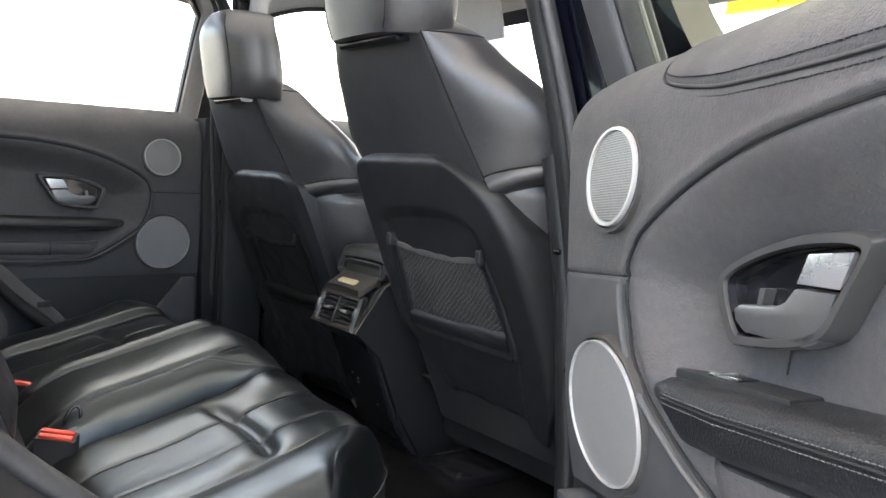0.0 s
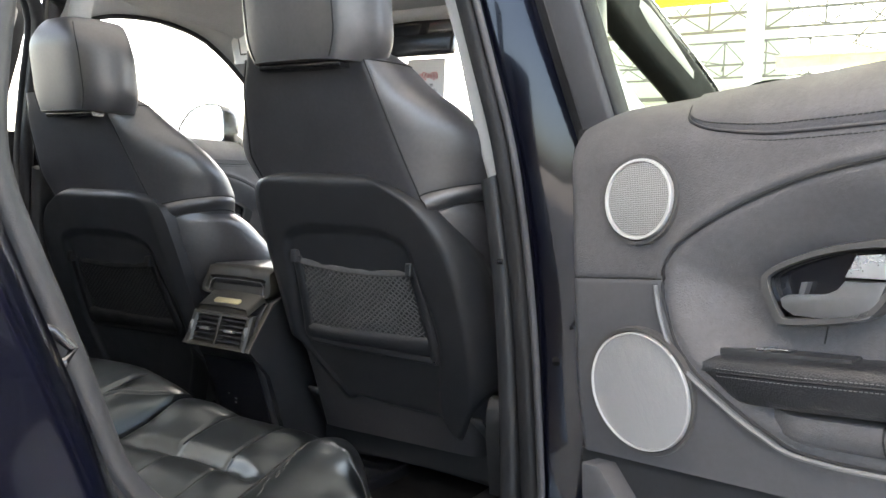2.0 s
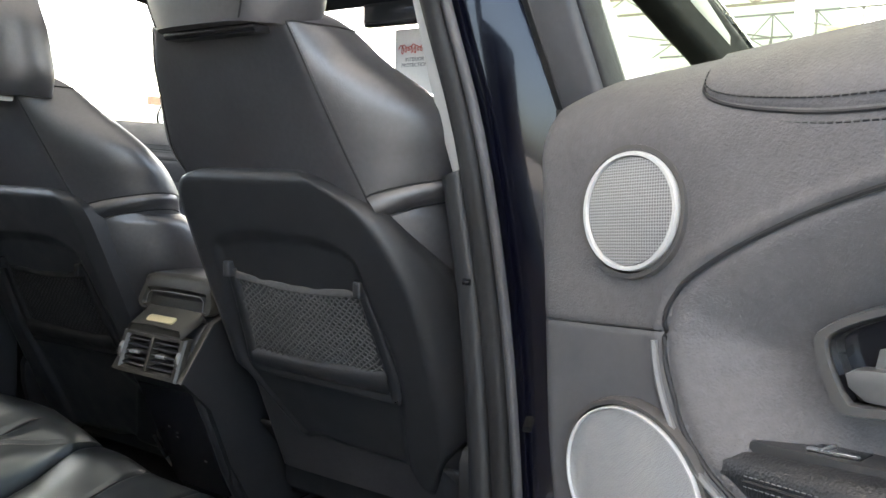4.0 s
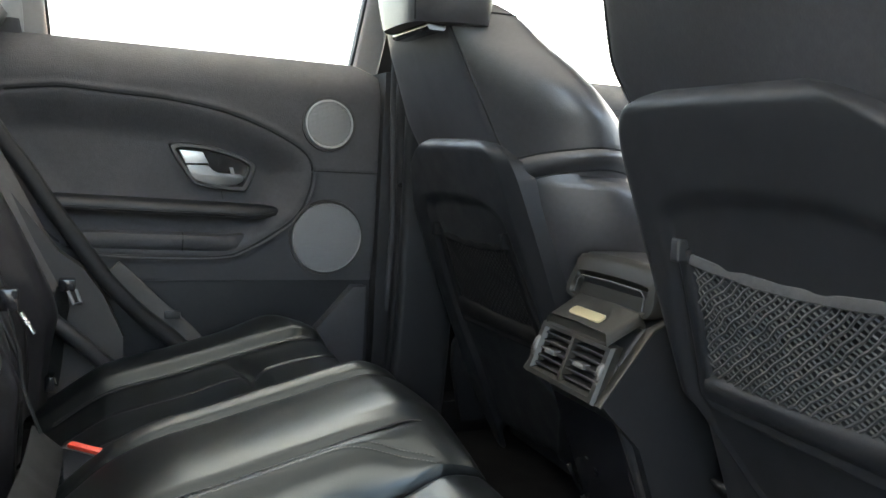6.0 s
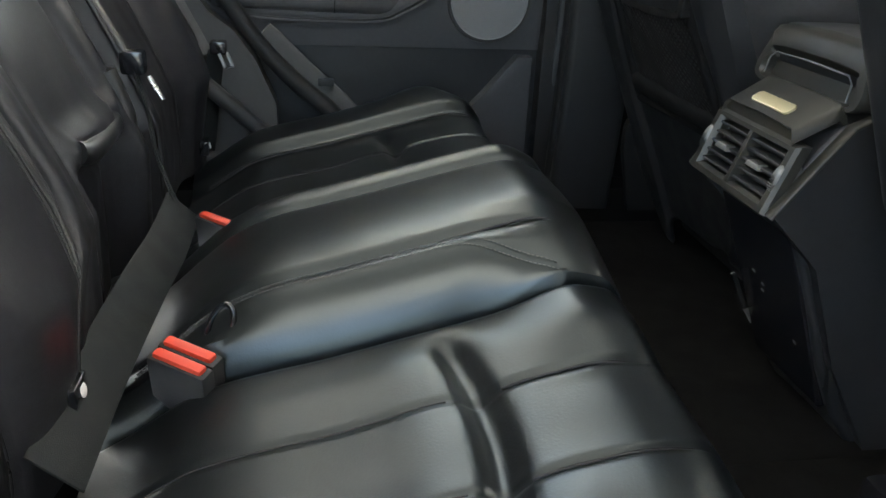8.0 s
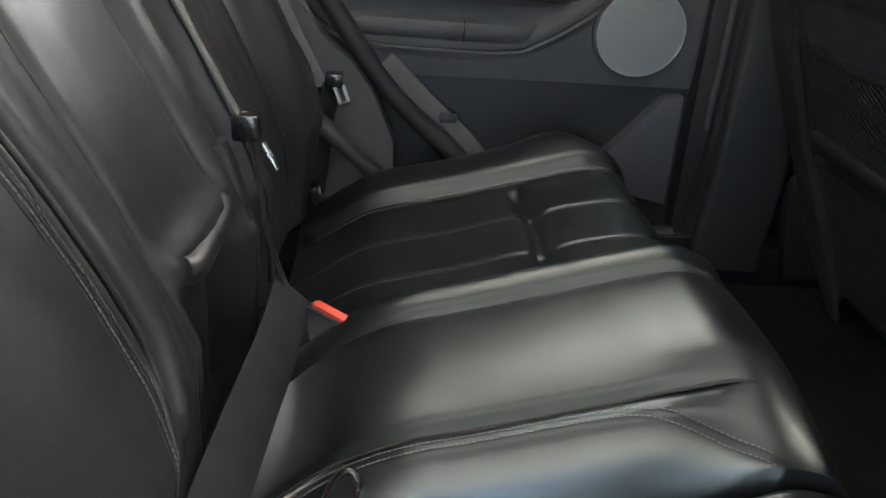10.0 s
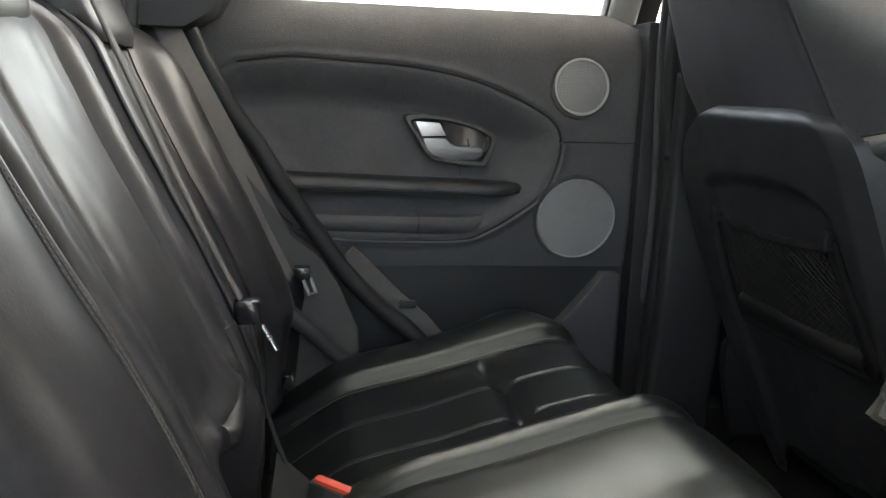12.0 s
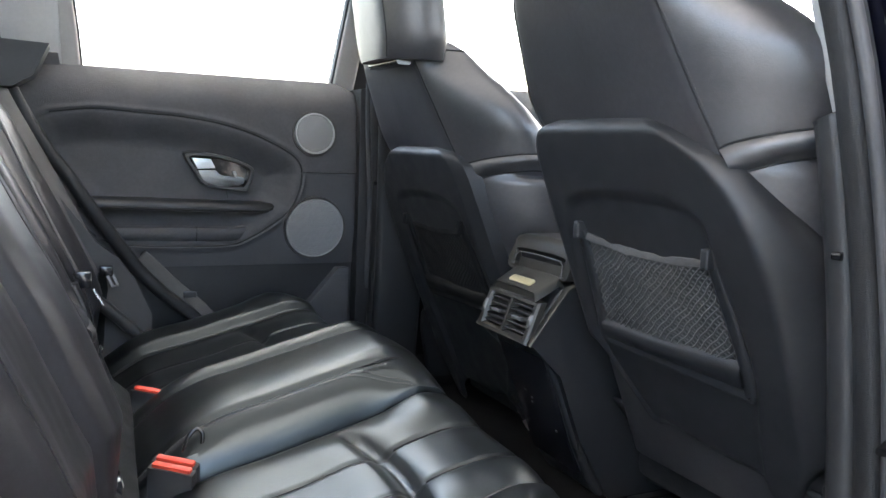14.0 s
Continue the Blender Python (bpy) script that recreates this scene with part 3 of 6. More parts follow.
build_door("door_1", far_place, "closed rear car door with charcoal trim and two round loudspeakers", False, False, FRAME_GREY)
build_door("door_2", near_place, "wide-open rear car door with charcoal trim and silver handle", True, True, DOOR_HARD, True, 0.036, GLASS_DOOR)
build_door("door_3", front_place, "closed front car door with charcoal trim behind the seat", False, True, TRIM_DARK, False)


# ---- the car's shell ----
def side(y):
    """The same place on the other side of the car."""
    return 2 * C - y


def mirrored(points):
    return [(x, side(y), z) for x, y, z in points]


floor = part("floor", grid(40, 40, lambda i, j: V(lerp(-0.1, 2.2, i / 39), lerp(0.70, 2.24, j / 39), 0.325 + 0.03 * math.exp(-((lerp(0.70, 2.24, j / 39) - C) / 0.14) ** 2))), CARPET)
tagged(floor, "black carpeted car floor in the rear footwell", "floor", kind="structure")
mod = floor.modifiers.new("thick", "SOLIDIFY")
mod.thickness, mod.offset = 0.05, -1


roof_z = table([(-0.95, 1.36), (-0.6, 1.45), (-0.2, 1.50), (0.3, 1.525), (0.8, 1.525), (1.2, 1.505), (1.36, 1.475)])


def roof_pt(i, j, lift=0.0):
    x, k = lerp(-0.95, 1.36, i / 39), j / 29 * 2 - 1
    w = 0.60 - 0.05 * step(0.7, 1.36, x)
    return V(x, C + w * k, roof_z(x) - 0.075 * abs(k) ** 3.2 + lift)


def roof_keep(i, j):
    """All of the roof but the glass panel over the cabin."""
    x, k = lerp(-0.95, 1.36, (i + 0.5) / 39), abs((j + 0.5) / 29 * 2 - 1)
    return not (-0.32 < x < 0.98 and k < 0.66)


ceiling = part("ceiling", grid(40, 30, roof_pt, keep=roof_keep), HEADLINER)
tagged(ceiling, "pale grey woven headliner round a glass roof panel", "ceiling", kind="structure")
mod = ceiling.modifiers.new("thick", "SOLIDIFY")
mod.thickness, mod.offset = 0.03, 1
roof = part("roof_panel", grid(40, 30, lambda i, j: roof_pt(i, j, 0.045), keep=roof_keep), PAINT)
tagged(roof, "dark blue painted car roof", "car roof", kind="structure")
top_glass = part("window_3", grid(40, 30, lambda i, j: roof_pt(i, j, 0.040), keep=lambda i, j: not roof_keep(i, j)), GLASS_ROOF)
top_glass.visible_shadow = False
tagged(top_glass, "tinted glass roof panel over the cabin", "roof window", kind="structure")


def pillar(parent, name, path, section, mat, label="", up=(1, 0, 0)):
    return part(name, sweep(spline(path, 24), section, up=up), mat, parent, label)


OPEN = [(0.70, 0.80, 1.40), (0.45, 0.79, 1.46), (0.15, 0.79, 1.45), (-0.07, 0.80, 1.38), (-0.135, 0.81, 1.25), (-0.150, 0.82, 1.115), (-0.156, 0.82, 1.03), (-0.149, 0.82, 0.986), (-0.131, 0.82, 0.941),
        (-0.110, 0.82, 0.894), (-0.088, 0.82, 0.843), (-0.066, 0.82, 0.789), (-0.042, 0.82, 0.735), (-0.004, 0.82, 0.690), (0.048, 0.82, 0.642), (0.11, 0.815, 0.585), (0.20, 0.79, 0.50), (0.34, 0.76, 0.43),
        (0.55, 0.735, 0.40), (0.70, 0.725, 0.41)]
for flip, wall_name in ((False, "wall_right"), (True, "wall_left")):
    way = (lambda pts: mirrored(pts)) if flip else (lambda pts: list(pts))
    sgn = -1 if flip else 1
    wall = root(wall_name, way([(0.7, 0.7, 0.4)])[0], "car body side with pillars, seals and sill", "car body", kind="structure")
    # upper and lower B pillar trims
    up_path = [(0.739, 0.838, 1.000), (0.732, 0.875, 1.12), (0.728, 0.91, 1.25), (0.722, 0.955, 1.38), (0.715, 0.99, 1.47)]
    pillar(wall, "upper_pillar_trim", way(up_path), slab(0.050, 0.040, 0.012), TRIM_GREY, "pale grey upper pillar trim")
    inward, shift = (0.0, 0.0) if flip else (0.022, 0.065)
    lo_path = [(0.76, 0.765 + inward, 0.36), (0.765, 0.775 + inward, 0.55), (0.76, 0.795 + inward, 0.80), (0.746, 0.830 + inward * 0.4, 0.98), (0.743, 0.838 + inward * 0.4, 1.012)]
    lower = pillar(wall, "lower_pillar_trim", way(lo_path), slab(0.035, 0.125, 0.012), PLASTIC, "black lower pillar trim")
    part("screw_cap", tube(way([(0.69, 0.800 + inward, 0.868), (0.692, 0.791 + inward, 0.868)]), 0.0045, 12), GLOSS, lower)
    # seals along the pillar and round the rear of the opening
    seal = [(0.712, 0.722, 0.40), (0.715, 0.735, 0.55), (0.712, 0.76, 0.80), (0.69, 0.79, 1.03), (0.675, 0.835, 1.20), (0.66, 0.885, 1.36), (0.60, 0.92, 1.44)]
    seal = [(x, y + inward, z) for x, y, z in seal]
    pillar(wall, "door_seal", way(seal), slab(0.030, 0.028 + inward * 0.7, 0.010), RUBBER, "black rubber door seal")
    pillar(wall, "seal_lip", way([(x - 0.012, y - 0.022, z) for x, y, z in seal]), slab(0.010, 0.016, 0.004), SEAL_GREY, "dusty grey seal lip")
    part("opening_trim", sweep(spline(way([(x - 0.024, y - 0.012, z - 0.012) for x, y, z in OPEN[2:]]), 100), slab(0.026, 0.036, 0.010), up=(0, 1, 0)), SEAL_DARK, wall, "dusty grey rubber trim round the door opening")
    # painted jamb between the seal and the hinges
    jamb = [[(0.725, 0.735, 0.36), (0.735, 0.745, 0.60), (0.735, 0.765, 0.80), (0.715, 0.79, 1.03), (0.70, 0.835, 1.20), (0.685, 0.885, 1.36), (0.65, 0.94, 1.46)],
            [(0.745, 0.690, 0.36), (0.75, 0.690, 0.60), (0.75, 0.700, 0.80), (0.73, 0.735, 1.03), (0.715, 0.785, 1.20), (0.70, 0.835, 1.36), (0.66, 0.90, 1.47)],
            [(0.79, 0.625, 0.36), (0.80, 0.605, 0.60), (0.80, 0.605, 0.80), (0.775, 0.665, 1.03), (0.75, 0.725, 1.20), (0.73, 0.79, 1.36), (0.69, 0.87, 1.48)],
            [(0.80, 0.575, 0.36), (0.81, 0.545, 0.60), (0.81, 0.545, 0.80), (0.79, 0.600, 1.03), (0.77, 0.690, 1.20), (0.75, 0.765, 1.36), (0.71, 0.85, 1.49)],
            [(1.00, 0.575, 0.36), (1.00, 0.535, 0.60), (1.00, 0.535, 0.80), (1.00, 0.590, 1.03), (0.86, 0.685, 1.20), (0.85, 0.76, 1.36), (0.80, 0.85, 1.49)]]
    jamb[0] = [(x, y + inward * 0.8, z) for x, y, z in jamb[0]]
    cols = [spline(way(c), 40) for c in jamb]
    part("painted_jamb", grid(40, 5, lambda i, j: cols[j][i]), PAINT, wall, "dark blue painted door jamb")
    part("panel_gap", sweep([p + V(0.004, -0.003 * sgn, 0) for p in cols[2]], slab(0.005, 0.005, 0.001), up=(0, 1, 0)), SEAL_GREY, wall)
    # rear quarter with its painted rebate
    q0 = [(x - 0.034, y - 0.022, z - 0.012) for x, y, z in OPEN[3:18]]
    q1 = [(x - 0.075, y - 0.085, z - 0.01) for x, y, z in OPEN[3:18]]
    q2 = [(x - 0.11, y - 0.16, z - 0.015) for x, y, z in OPEN[3:18]]
    q3 = [(x - 0.18, y - 0.25, z - 0.02) for x, y, z in OPEN[3:18]]
    q4 = [(x - 0.70, y - 0.29, z - 0.04) for x, y, z in OPEN[3:18]]
    qc = [spline(way(c), 60) for c in (q0, q1, q2, q3, q4)]
    part("quarter_panel", grid(60, 4, lambda i, j: qc[j + 1][i]), PAINT, wall, "dark blue painted rear quarter panel")
    part("rebate", grid(60, 2, lambda i, j: qc[j][i]), RUBBER, wall, "black rubber rebate")
    st = part("striker", tube(way([(-0.186, 0.765, 0.880), (-0.160, 0.752, 0.866), (-0.146, 0.748, 0.852), (-0.156, 0.744, 0.843), (-0.186, 0.752, 0.846)]), 0.0045, 8), GLOSS, wall, "dark steel door striker loop")
    part("striker_plate", box(*[way([p])[0] for p in ((-0.209, 0.752, 0.835), (-0.179, 0.760, 0.890))], 0.003), GLOSS, st)
    part("sill", sweep(spline(way([(0.0, 0.70, 0.36), (0.35, 0.68, 0.36), (0.9, 0.66, 0.36)]), 12), slab(0.12, 0.08, 0.02), up=(0, 0, 1)), PAINT, wall)
    part("scuff_plate", sweep(spline(way([(0.22, 0.745, 0.405), (0.5, 0.72, 0.398), (0.74, 0.715, 0.398)]), 12), slab(0.05, 0.008, 0.003), up=(0, 0, 1)), PLASTIC, wall)
    # roof rail, A pillar and C pillar
    part("roof_rail_trim", sweep(spline(way([(-0.9, 1.02, 1.33), (-0.5, 0.965, 1.42), (0, 0.925, 1.475), (0.5, 0.905, 1.50), (0.95, 0.915, 1.505), (1.20, 0.93, 1.50)]), 40), slab(0.075, 0.06, 0.02), up=(0, 0, 1)), TRIM_GREY, wall, "pale grey roof rail trim")
    part("a_pillar_trim", sweep(spline(way([(1.12, 0.93, 1.505), (1.38, 0.90, 1.485), (1.58, 0.86, 1.42), (1.85, 0.79, 1.26), (2.1, 0.73, 1.09)]), 24), slab(0.06, 0.055, 0.02), up=(0, 1, 0)), TRIM_GREY, wall, "pale grey windscreen pillar trim")
    part("a_pillar", sweep(spline(way([(0.3, 0.83, 1.54), (0.8, 0.82 + shift, 1.555), (1.2, 0.83 + shift, 1.545 - shift / 2), (1.5, 0.825 + shift, 1.465 - shift / 2), (1.8, 0.745 + shift, 1.315 - shift / 2), (2.2, 0.62 + shift, 1.06 - shift / 2)]), 40), slab(0.075 if flip else 0.13, 0.075, 0.02), up=(0, 1, 0)), PILLAR_BLACK, wall, "black windscreen pillar")
    part("window_brightwork", sweep(spline(way([(0.3, 0.785, 1.565), (0.8, 0.775 + shift, 1.59), (1.2, 0.785 + shift, 1.59 - shift / 2), (1.5, 0.780 + shift, 1.515 - shift / 2), (1.8, 0.700 + shift, 1.365 - shift / 2), (2.2, 0.575 + shift, 1.11 - shift / 2)]), 40), slab(0.008, 0.012, 0.003), up=(0, 1, 0)), CHROME, wall)
    # side of the luggage space behind the opening
    part("side_trim", prism([(-0.20, 0.45), (-0.20, 0.90), (-0.22, 1.12), (-0.95, 1.12), (-0.95, 0.45)], lambda u, z, v: Vector(way([(u, 0.80 + v, z)])[0]), 0.0, 0.03, 0.006), SHELL, wall)
    c_poly = [(-0.22, 1.14), (-0.70, 1.14), (-0.72, 1.40), (-0.14, 1.46), (-0.20, 1.30)]
    part("rear_pillar_trim", prism(c_poly, lambda u, z, v: Vector(way([(u, 0.80 + 0.33 * (z - 1.1) + v, z)])[0]), 0.0, 0.03, 0.006), TRIM_GREY, wall, "grey rear pillar trim")
    if flip:
        head = spline([V(0.74, 2.13, 1.352), V(0.79, 2.125, 1.378), V(0.90, 2.115, 1.418), V(1.02, 2.11, 1.434), V(1.12, 2.11, 1.432), V(1.22, 2.11, 1.412), V(1.33, 2.12, 1.363), V(1.435, 2.13, 1.296), V(1.60, 2.15, 1.185), V(1.75, 2.17, 1.09)], 60)
        edge = spline([V(0.74, 2.06, 1.445), V(0.79, 2.055, 1.452), V(0.90, 2.05, 1.458), V(1.02, 2.04, 1.462), V(1.12, 2.03, 1.462), V(1.22, 2.02, 1.456), V(1.33, 1.99, 1.440), V(1.435, 1.98, 1.412), V(1.60, 2.02, 1.31), V(1.75, 2.06, 1.20)], 60)
        part("window_seal", sweep(head, slab(0.012, 0.016, 0.004), up=(0, 1, 0)), RUBBER, wall, "black rubber seal over the front window")
        part("seal_bead", sweep([p + V(0, -0.022, 0.024) for p in head], slab(0.005, 0.006, 0.002), up=(0, 1, 0)), BRONZE, wall, "thin brown trim joint")
        part("window_head_trim", grid(60, 8, lambda i, j: head[i].lerp(edge[i], j / 7) + V(0, -0.004, 0.006) + V(0, -0.012, -0.004) * math.sin(math.pi * j / 7)), TRIM_GREY, wall, "pale grey trim over the front window")
        part("closing_strip", box((0.672, 2.222, 0.36), (0.745, 2.33, 1.10), 0.006), RUBBER, wall)
        part("front_closer", box((0.72, 2.300, 0.30), (2.22, 2.320, 1.06)), SHELL, wall, "", False)
        part("gap_closer", box((0.735, 2.236, 0.30), (0.975, 2.258, 1.085), 0.004), CARPET, wall)
        part("sill_closer", box((-0.30, 2.262, 0.30), (0.75, 2.285, 0.66)), SHELL, wall, "", False)
        part("inner_sill", box((-0.10, 2.175, 0.30), (2.2, 2.262, 0.40), 0.02), CARPET, wall, "black carpeted inner sill")
    part("front_wing", sweep(spline(way([(2.0, 0.54, 0.80), (2.6, 0.60, 0.80), (3.0, 0.75, 0.76)]), 12), slab(0.10, 0.36, 0.04), up=(0, 0, 1)), PAINT, wall, "dark blue front wing")

hinge = part("check_strap", sweep([(0.600, 0.672, 0.737), (0.575, 0.660, 0.740), (0.556, 0.652, 0.740)], slab(0.010, 0.006, 0.002), up=(0, 0, 1)), CARPET, origin=(0.58, 0.66, 0.738))
tagged(hinge, "black steel check strap between body and open door", "door strap", kind="structure")

# outside of the near front door, with its window
fd = root("door_4", (1.3, 0.55, 0.4), "closed dark blue front car door", "car door", kind="structure")
fo = lambda u, z, v: Vector((u, 0.545 - 0.06 * (1 - ((z - 0.75) / 0.35) ** 2) + v, z))
part("door_skin", grid(20, 20, lambda i, j: fo(lerp(0.815, 2.0, i / 19), lerp(0.36, 1.03, j / 19), 0)), PAINT, fd)
part("inner_trim", box((0.83, 0.70, 0.36), (1.98, 0.735, 1.06), 0.015), DOOR_HARD, fd)
part("waist_rail", sweep([(0.80, 0.60, 1.05), (1.4, 0.58, 1.06), (2.02, 0.57, 1.045)], slab(0.05, 0.03, 0.008)), GLOSS, fd)
wp = lambda u, z, v: Vector((u, side(0.60 + 0.40 * (z - 1.05) + v), z))
side_glass = part("window_1", prism([(0.80, 1.05), (2.15, 1.05), (1.82, 1.27), (1.52, 1.42), (1.2, 1.50), (0.80, 1.50)], wp, -0.002, 0.002), GLASS, None, origin=(1.3, side(0.6), 1.05))
side_glass.visible_shadow = False
tagged(side_glass, "clear front side window", "car window", kind="structure")
sill2 = part("trim", sweep([(0.76, side(0.68), 1.095), (0.88, side(0.68), 1.10), (0.985, side(0.68), 1.10)], slab(0.10, 0.05, 0.02)), DOOR_SOFT, origin=(1.4, side(0.64), 1.08))
tagged(sill2, "charcoal window ledge of the front door", "trim", kind="structure")

screen = part("windshield", grid(16, 24, lambda i, j: V(lerp(1.36, 2.15, i / 15), C + lerp(0.56, 0.80, i / 15) * (j / 23 * 2 - 1), lerp(1.485, 1.03, i / 15) + 0.02 * math.sin(math.pi * j / 23))), GLASS, origin=(1.7, C, 1.2))
screen.visible_shadow = False
tagged(screen, "clear front windscreen", "windscreen", kind="structure")
dash = part("dashboard", loft([[V(1.70, y, 0.70), V(1.62, y, 0.86), V(1.66, y, 0.96), V(1.80, y, 1.01), V(2.2, y, 1.02), V(2.2, y, 0.6)] for y in (0.74, 0.9, 1.2, 1.5, 1.8, 2.05, 2.2)]), PLASTIC, origin=(1.9, C, 0.6))
tagged(dash, "black moulded dashboard under the windscreen", "dashboard")
header = part("header_trim", sweep([(1.33, 0.95, 1.455), (1.38, 1.2, 1.475), (1.39, C, 1.48), (1.38, side(1.2), 1.475), (1.33, side(0.95), 1.455)], slab(0.07, 0.05, 0.015), up=(0, 0, 1)), TRIM_GREY, origin=(1.38, C, 1.47))
tagged(header, "pale grey windscreen header trim", "trim", kind="structure")
tint = part("shade_band", grid(4, 20, lambda i, j: V(lerp(1.375, 1.46, i / 3), C + lerp(0.52, 0.56, i / 3) * (j / 19 * 2 - 1), lerp(1.470, 1.425, i / 3))), GLOSS, origin=(1.4, C, 1.45))
tagged(tint, "black printed band along the windscreen top", "trim", kind="structure")
gate = lambda y, z: V(-0.95 + 0.10 * math.cos((z - 0.6) / 0.76 * 3), y, z)
tail = part("wall_back", grid(12, 8, lambda i, j: gate(lerp(0.80, 2.14, i / 11), lerp(0.6, 1.06, j / 7))), SHELL, origin=(-0.95, C, 0.6))
tagged(tail, "dark inside of the closed tailgate", "tailgate", kind="structure")
rear_glass = part("window_4", grid(16, 8, lambda i, j: gate(lerp(0.90, 2.04, i / 15), lerp(1.06, 1.35, j / 7))), GLASS_DOOR, origin=(-0.95, C, 1.06))
rear_glass.visible_shadow = False
tagged(rear_glass, "tinted rear window in the closed tailgate", "car window", kind="structure")
part("gate_frame", sweep([gate(0.88, 1.06), gate(0.90, 1.20), gate(0.92, 1.35), gate(C, 1.37), gate(2.02, 1.35), gate(2.04, 1.20), gate(2.06, 1.06)], slab(0.06, 0.03, 0.008), up=(1, 0, 0)), SHELL, rear_glass, "black tailgate window frame")


boot = part("floor_rear", box((-0.95, 0.80, 0.46), (-0.09, 2.14, 0.50), 0.006), CARPET, origin=(-0.5, C, 0.46))
tagged(boot, "black carpeted luggage floor behind the bench", "floor", kind="structure")
bonnet = part("bonnet", grid(24, 24, lambda i, j: V(lerp(2.15, 3.06, i / 23) - 0.10 * (j / 23 * 2 - 1) ** 2 * i / 23, C + lerp(0.84, 0.74, i / 23) * (j / 23 * 2 - 1), lerp(1.005, 0.86, (i / 23) ** 1.4) - 0.07 * abs(j / 23 * 2 - 1) ** 3)), PAINT, origin=(2.6, C, 0.9))
tagged(bonnet, "dark blue painted car bonnet", "bonnet", kind="structure")
mod = bonnet.modifiers.new("thick", "SOLIDIFY")
mod.thickness, mod.offset = 0.012, -1
front = part("wall_front", box((2.2, 0.60, 0.30), (2.26, side(0.60), 1.04)), SHELL, None, "", False, origin=(2.2, C, 0.3))
tagged(front, "dark bulkhead behind the dashboard", "bulkhead", kind="structure")
for nm, yy in (("trim_1", 0.66), ("trim_2", side(0.66))):
    kick = part(nm, box((0.75, yy - 0.02, 0.28), (2.25, yy + 0.02, 0.46)), SHELL, None, "", False, origin=(1.5, yy, 0.3))
    tagged(kick, "black sill trim along the floor edge", "trim", kind="structure")
    foot = part(nm + "_front", box((1.74, yy - 0.015, 0.45), (2.25, yy + 0.015, 1.03)), SHELL, None, "", False, origin=(2.0, yy, 0.5))
    tagged(foot, "black kick panel ahead of the door", "trim", kind="structure")


def sun_visor(y):
    v = root("sun_visor", (1.27, y, 1.49), "pale grey sun visor folded down under the headliner", "sun visor", "sun visors")
    pad = part("pad", sweep([(1.268, y, 1.492), (1.280, y, 1.45), (1.292, y, 1.40), (1.304, y, 1.352)], slab(0.37, 0.022, 0.010), up=(1, 0, 0)), TRIM_GREY, v)
    on = lambda u, z, w: V(1.280 + 0.24 * (1.45 - z) - 0.012 - w, y + u, z)
    part("label_frame", frame_ring([(0.070, 1.373), (0.150, 1.373), (0.150, 1.447), (0.070, 1.447)], [(0.075, 1.378), (0.145, 1.378), (0.145, 1.442), (0.075, 1.442)], on, -0.002, 0.001), BRONZE, pad, "thin brown label border", False)
    part("label", prism([(0.075, 1.378), (0.145, 1.378), (0.145, 1.442), (0.075, 1.442)], on, -0.003, 0.0004), PAPER, pad, "pale warning label")
    part("label_mark", prism([(0.076, 1.425), (0.092, 1.425), (0.092, 1.441), (0.076, 1.441)], on, 0.0, 0.0012), YELLOW, pad, "yellow corner mark")
    return v


vis = sun_visor(1.875)
copy_thing(vis, Matrix.Translation((1.27, 1.06, 1.49)))

mir = root("interior_mirror", (1.42, C, 1.43), "black interior rear-view mirror at the windscreen top", "mirror")
part("housing", box((1.40, C - 0.12, 1.36), (1.43, C + 0.12, 1.42), 0.012, 3), GLOSS, mir)
part("stalk", tube([(1.42, C, 1.40), (1.46, C, 1.45)], 0.012, 10), GLOSS, mir)

tag = root("hang_tag", (1.47, 1.476, 1.35), "white card with red script hung at the windscreen", "hang tag")
card = part("card", box((1.4700, 1.413, 1.200), (1.4725, 1.540, 1.362)), PAPER, tag, "", False)
stroke = [(1.468, 1.522 - 0.088 * k / 72 + 0.005 * math.cos(k * 0.8), 1.312 + 0.008 * math.sin(k * 0.8) * (1.0 + 0.5 * math.sin(k * 0.23))) for k in range(73)]
part("red_script", tube(stroke, 0.0011, 5), INK_RED, card, "illegible red script")
for n, (word, zz) in enumerate((("INTERIOR", 1.282), ("PROTECTION", 1.268))):
    cu = bpy.data.curves.new("words", "FONT")
    cu.body, cu.size, cu.align_x, cu.extrude = word, 0.013, "CENTER", 0.0002
    cu.materials.append(INK_GREY)
    tx = new("words", cu)
    tx.parent = card
    tx.matrix_basis = Matrix.Translation((1.4692 - 1.47, 0.002, zz - 1.35)) @ Euler((radians(90), 0, radians(-90))).to_matrix().to_4x4()
    tx["label"] = "small grey printed words"


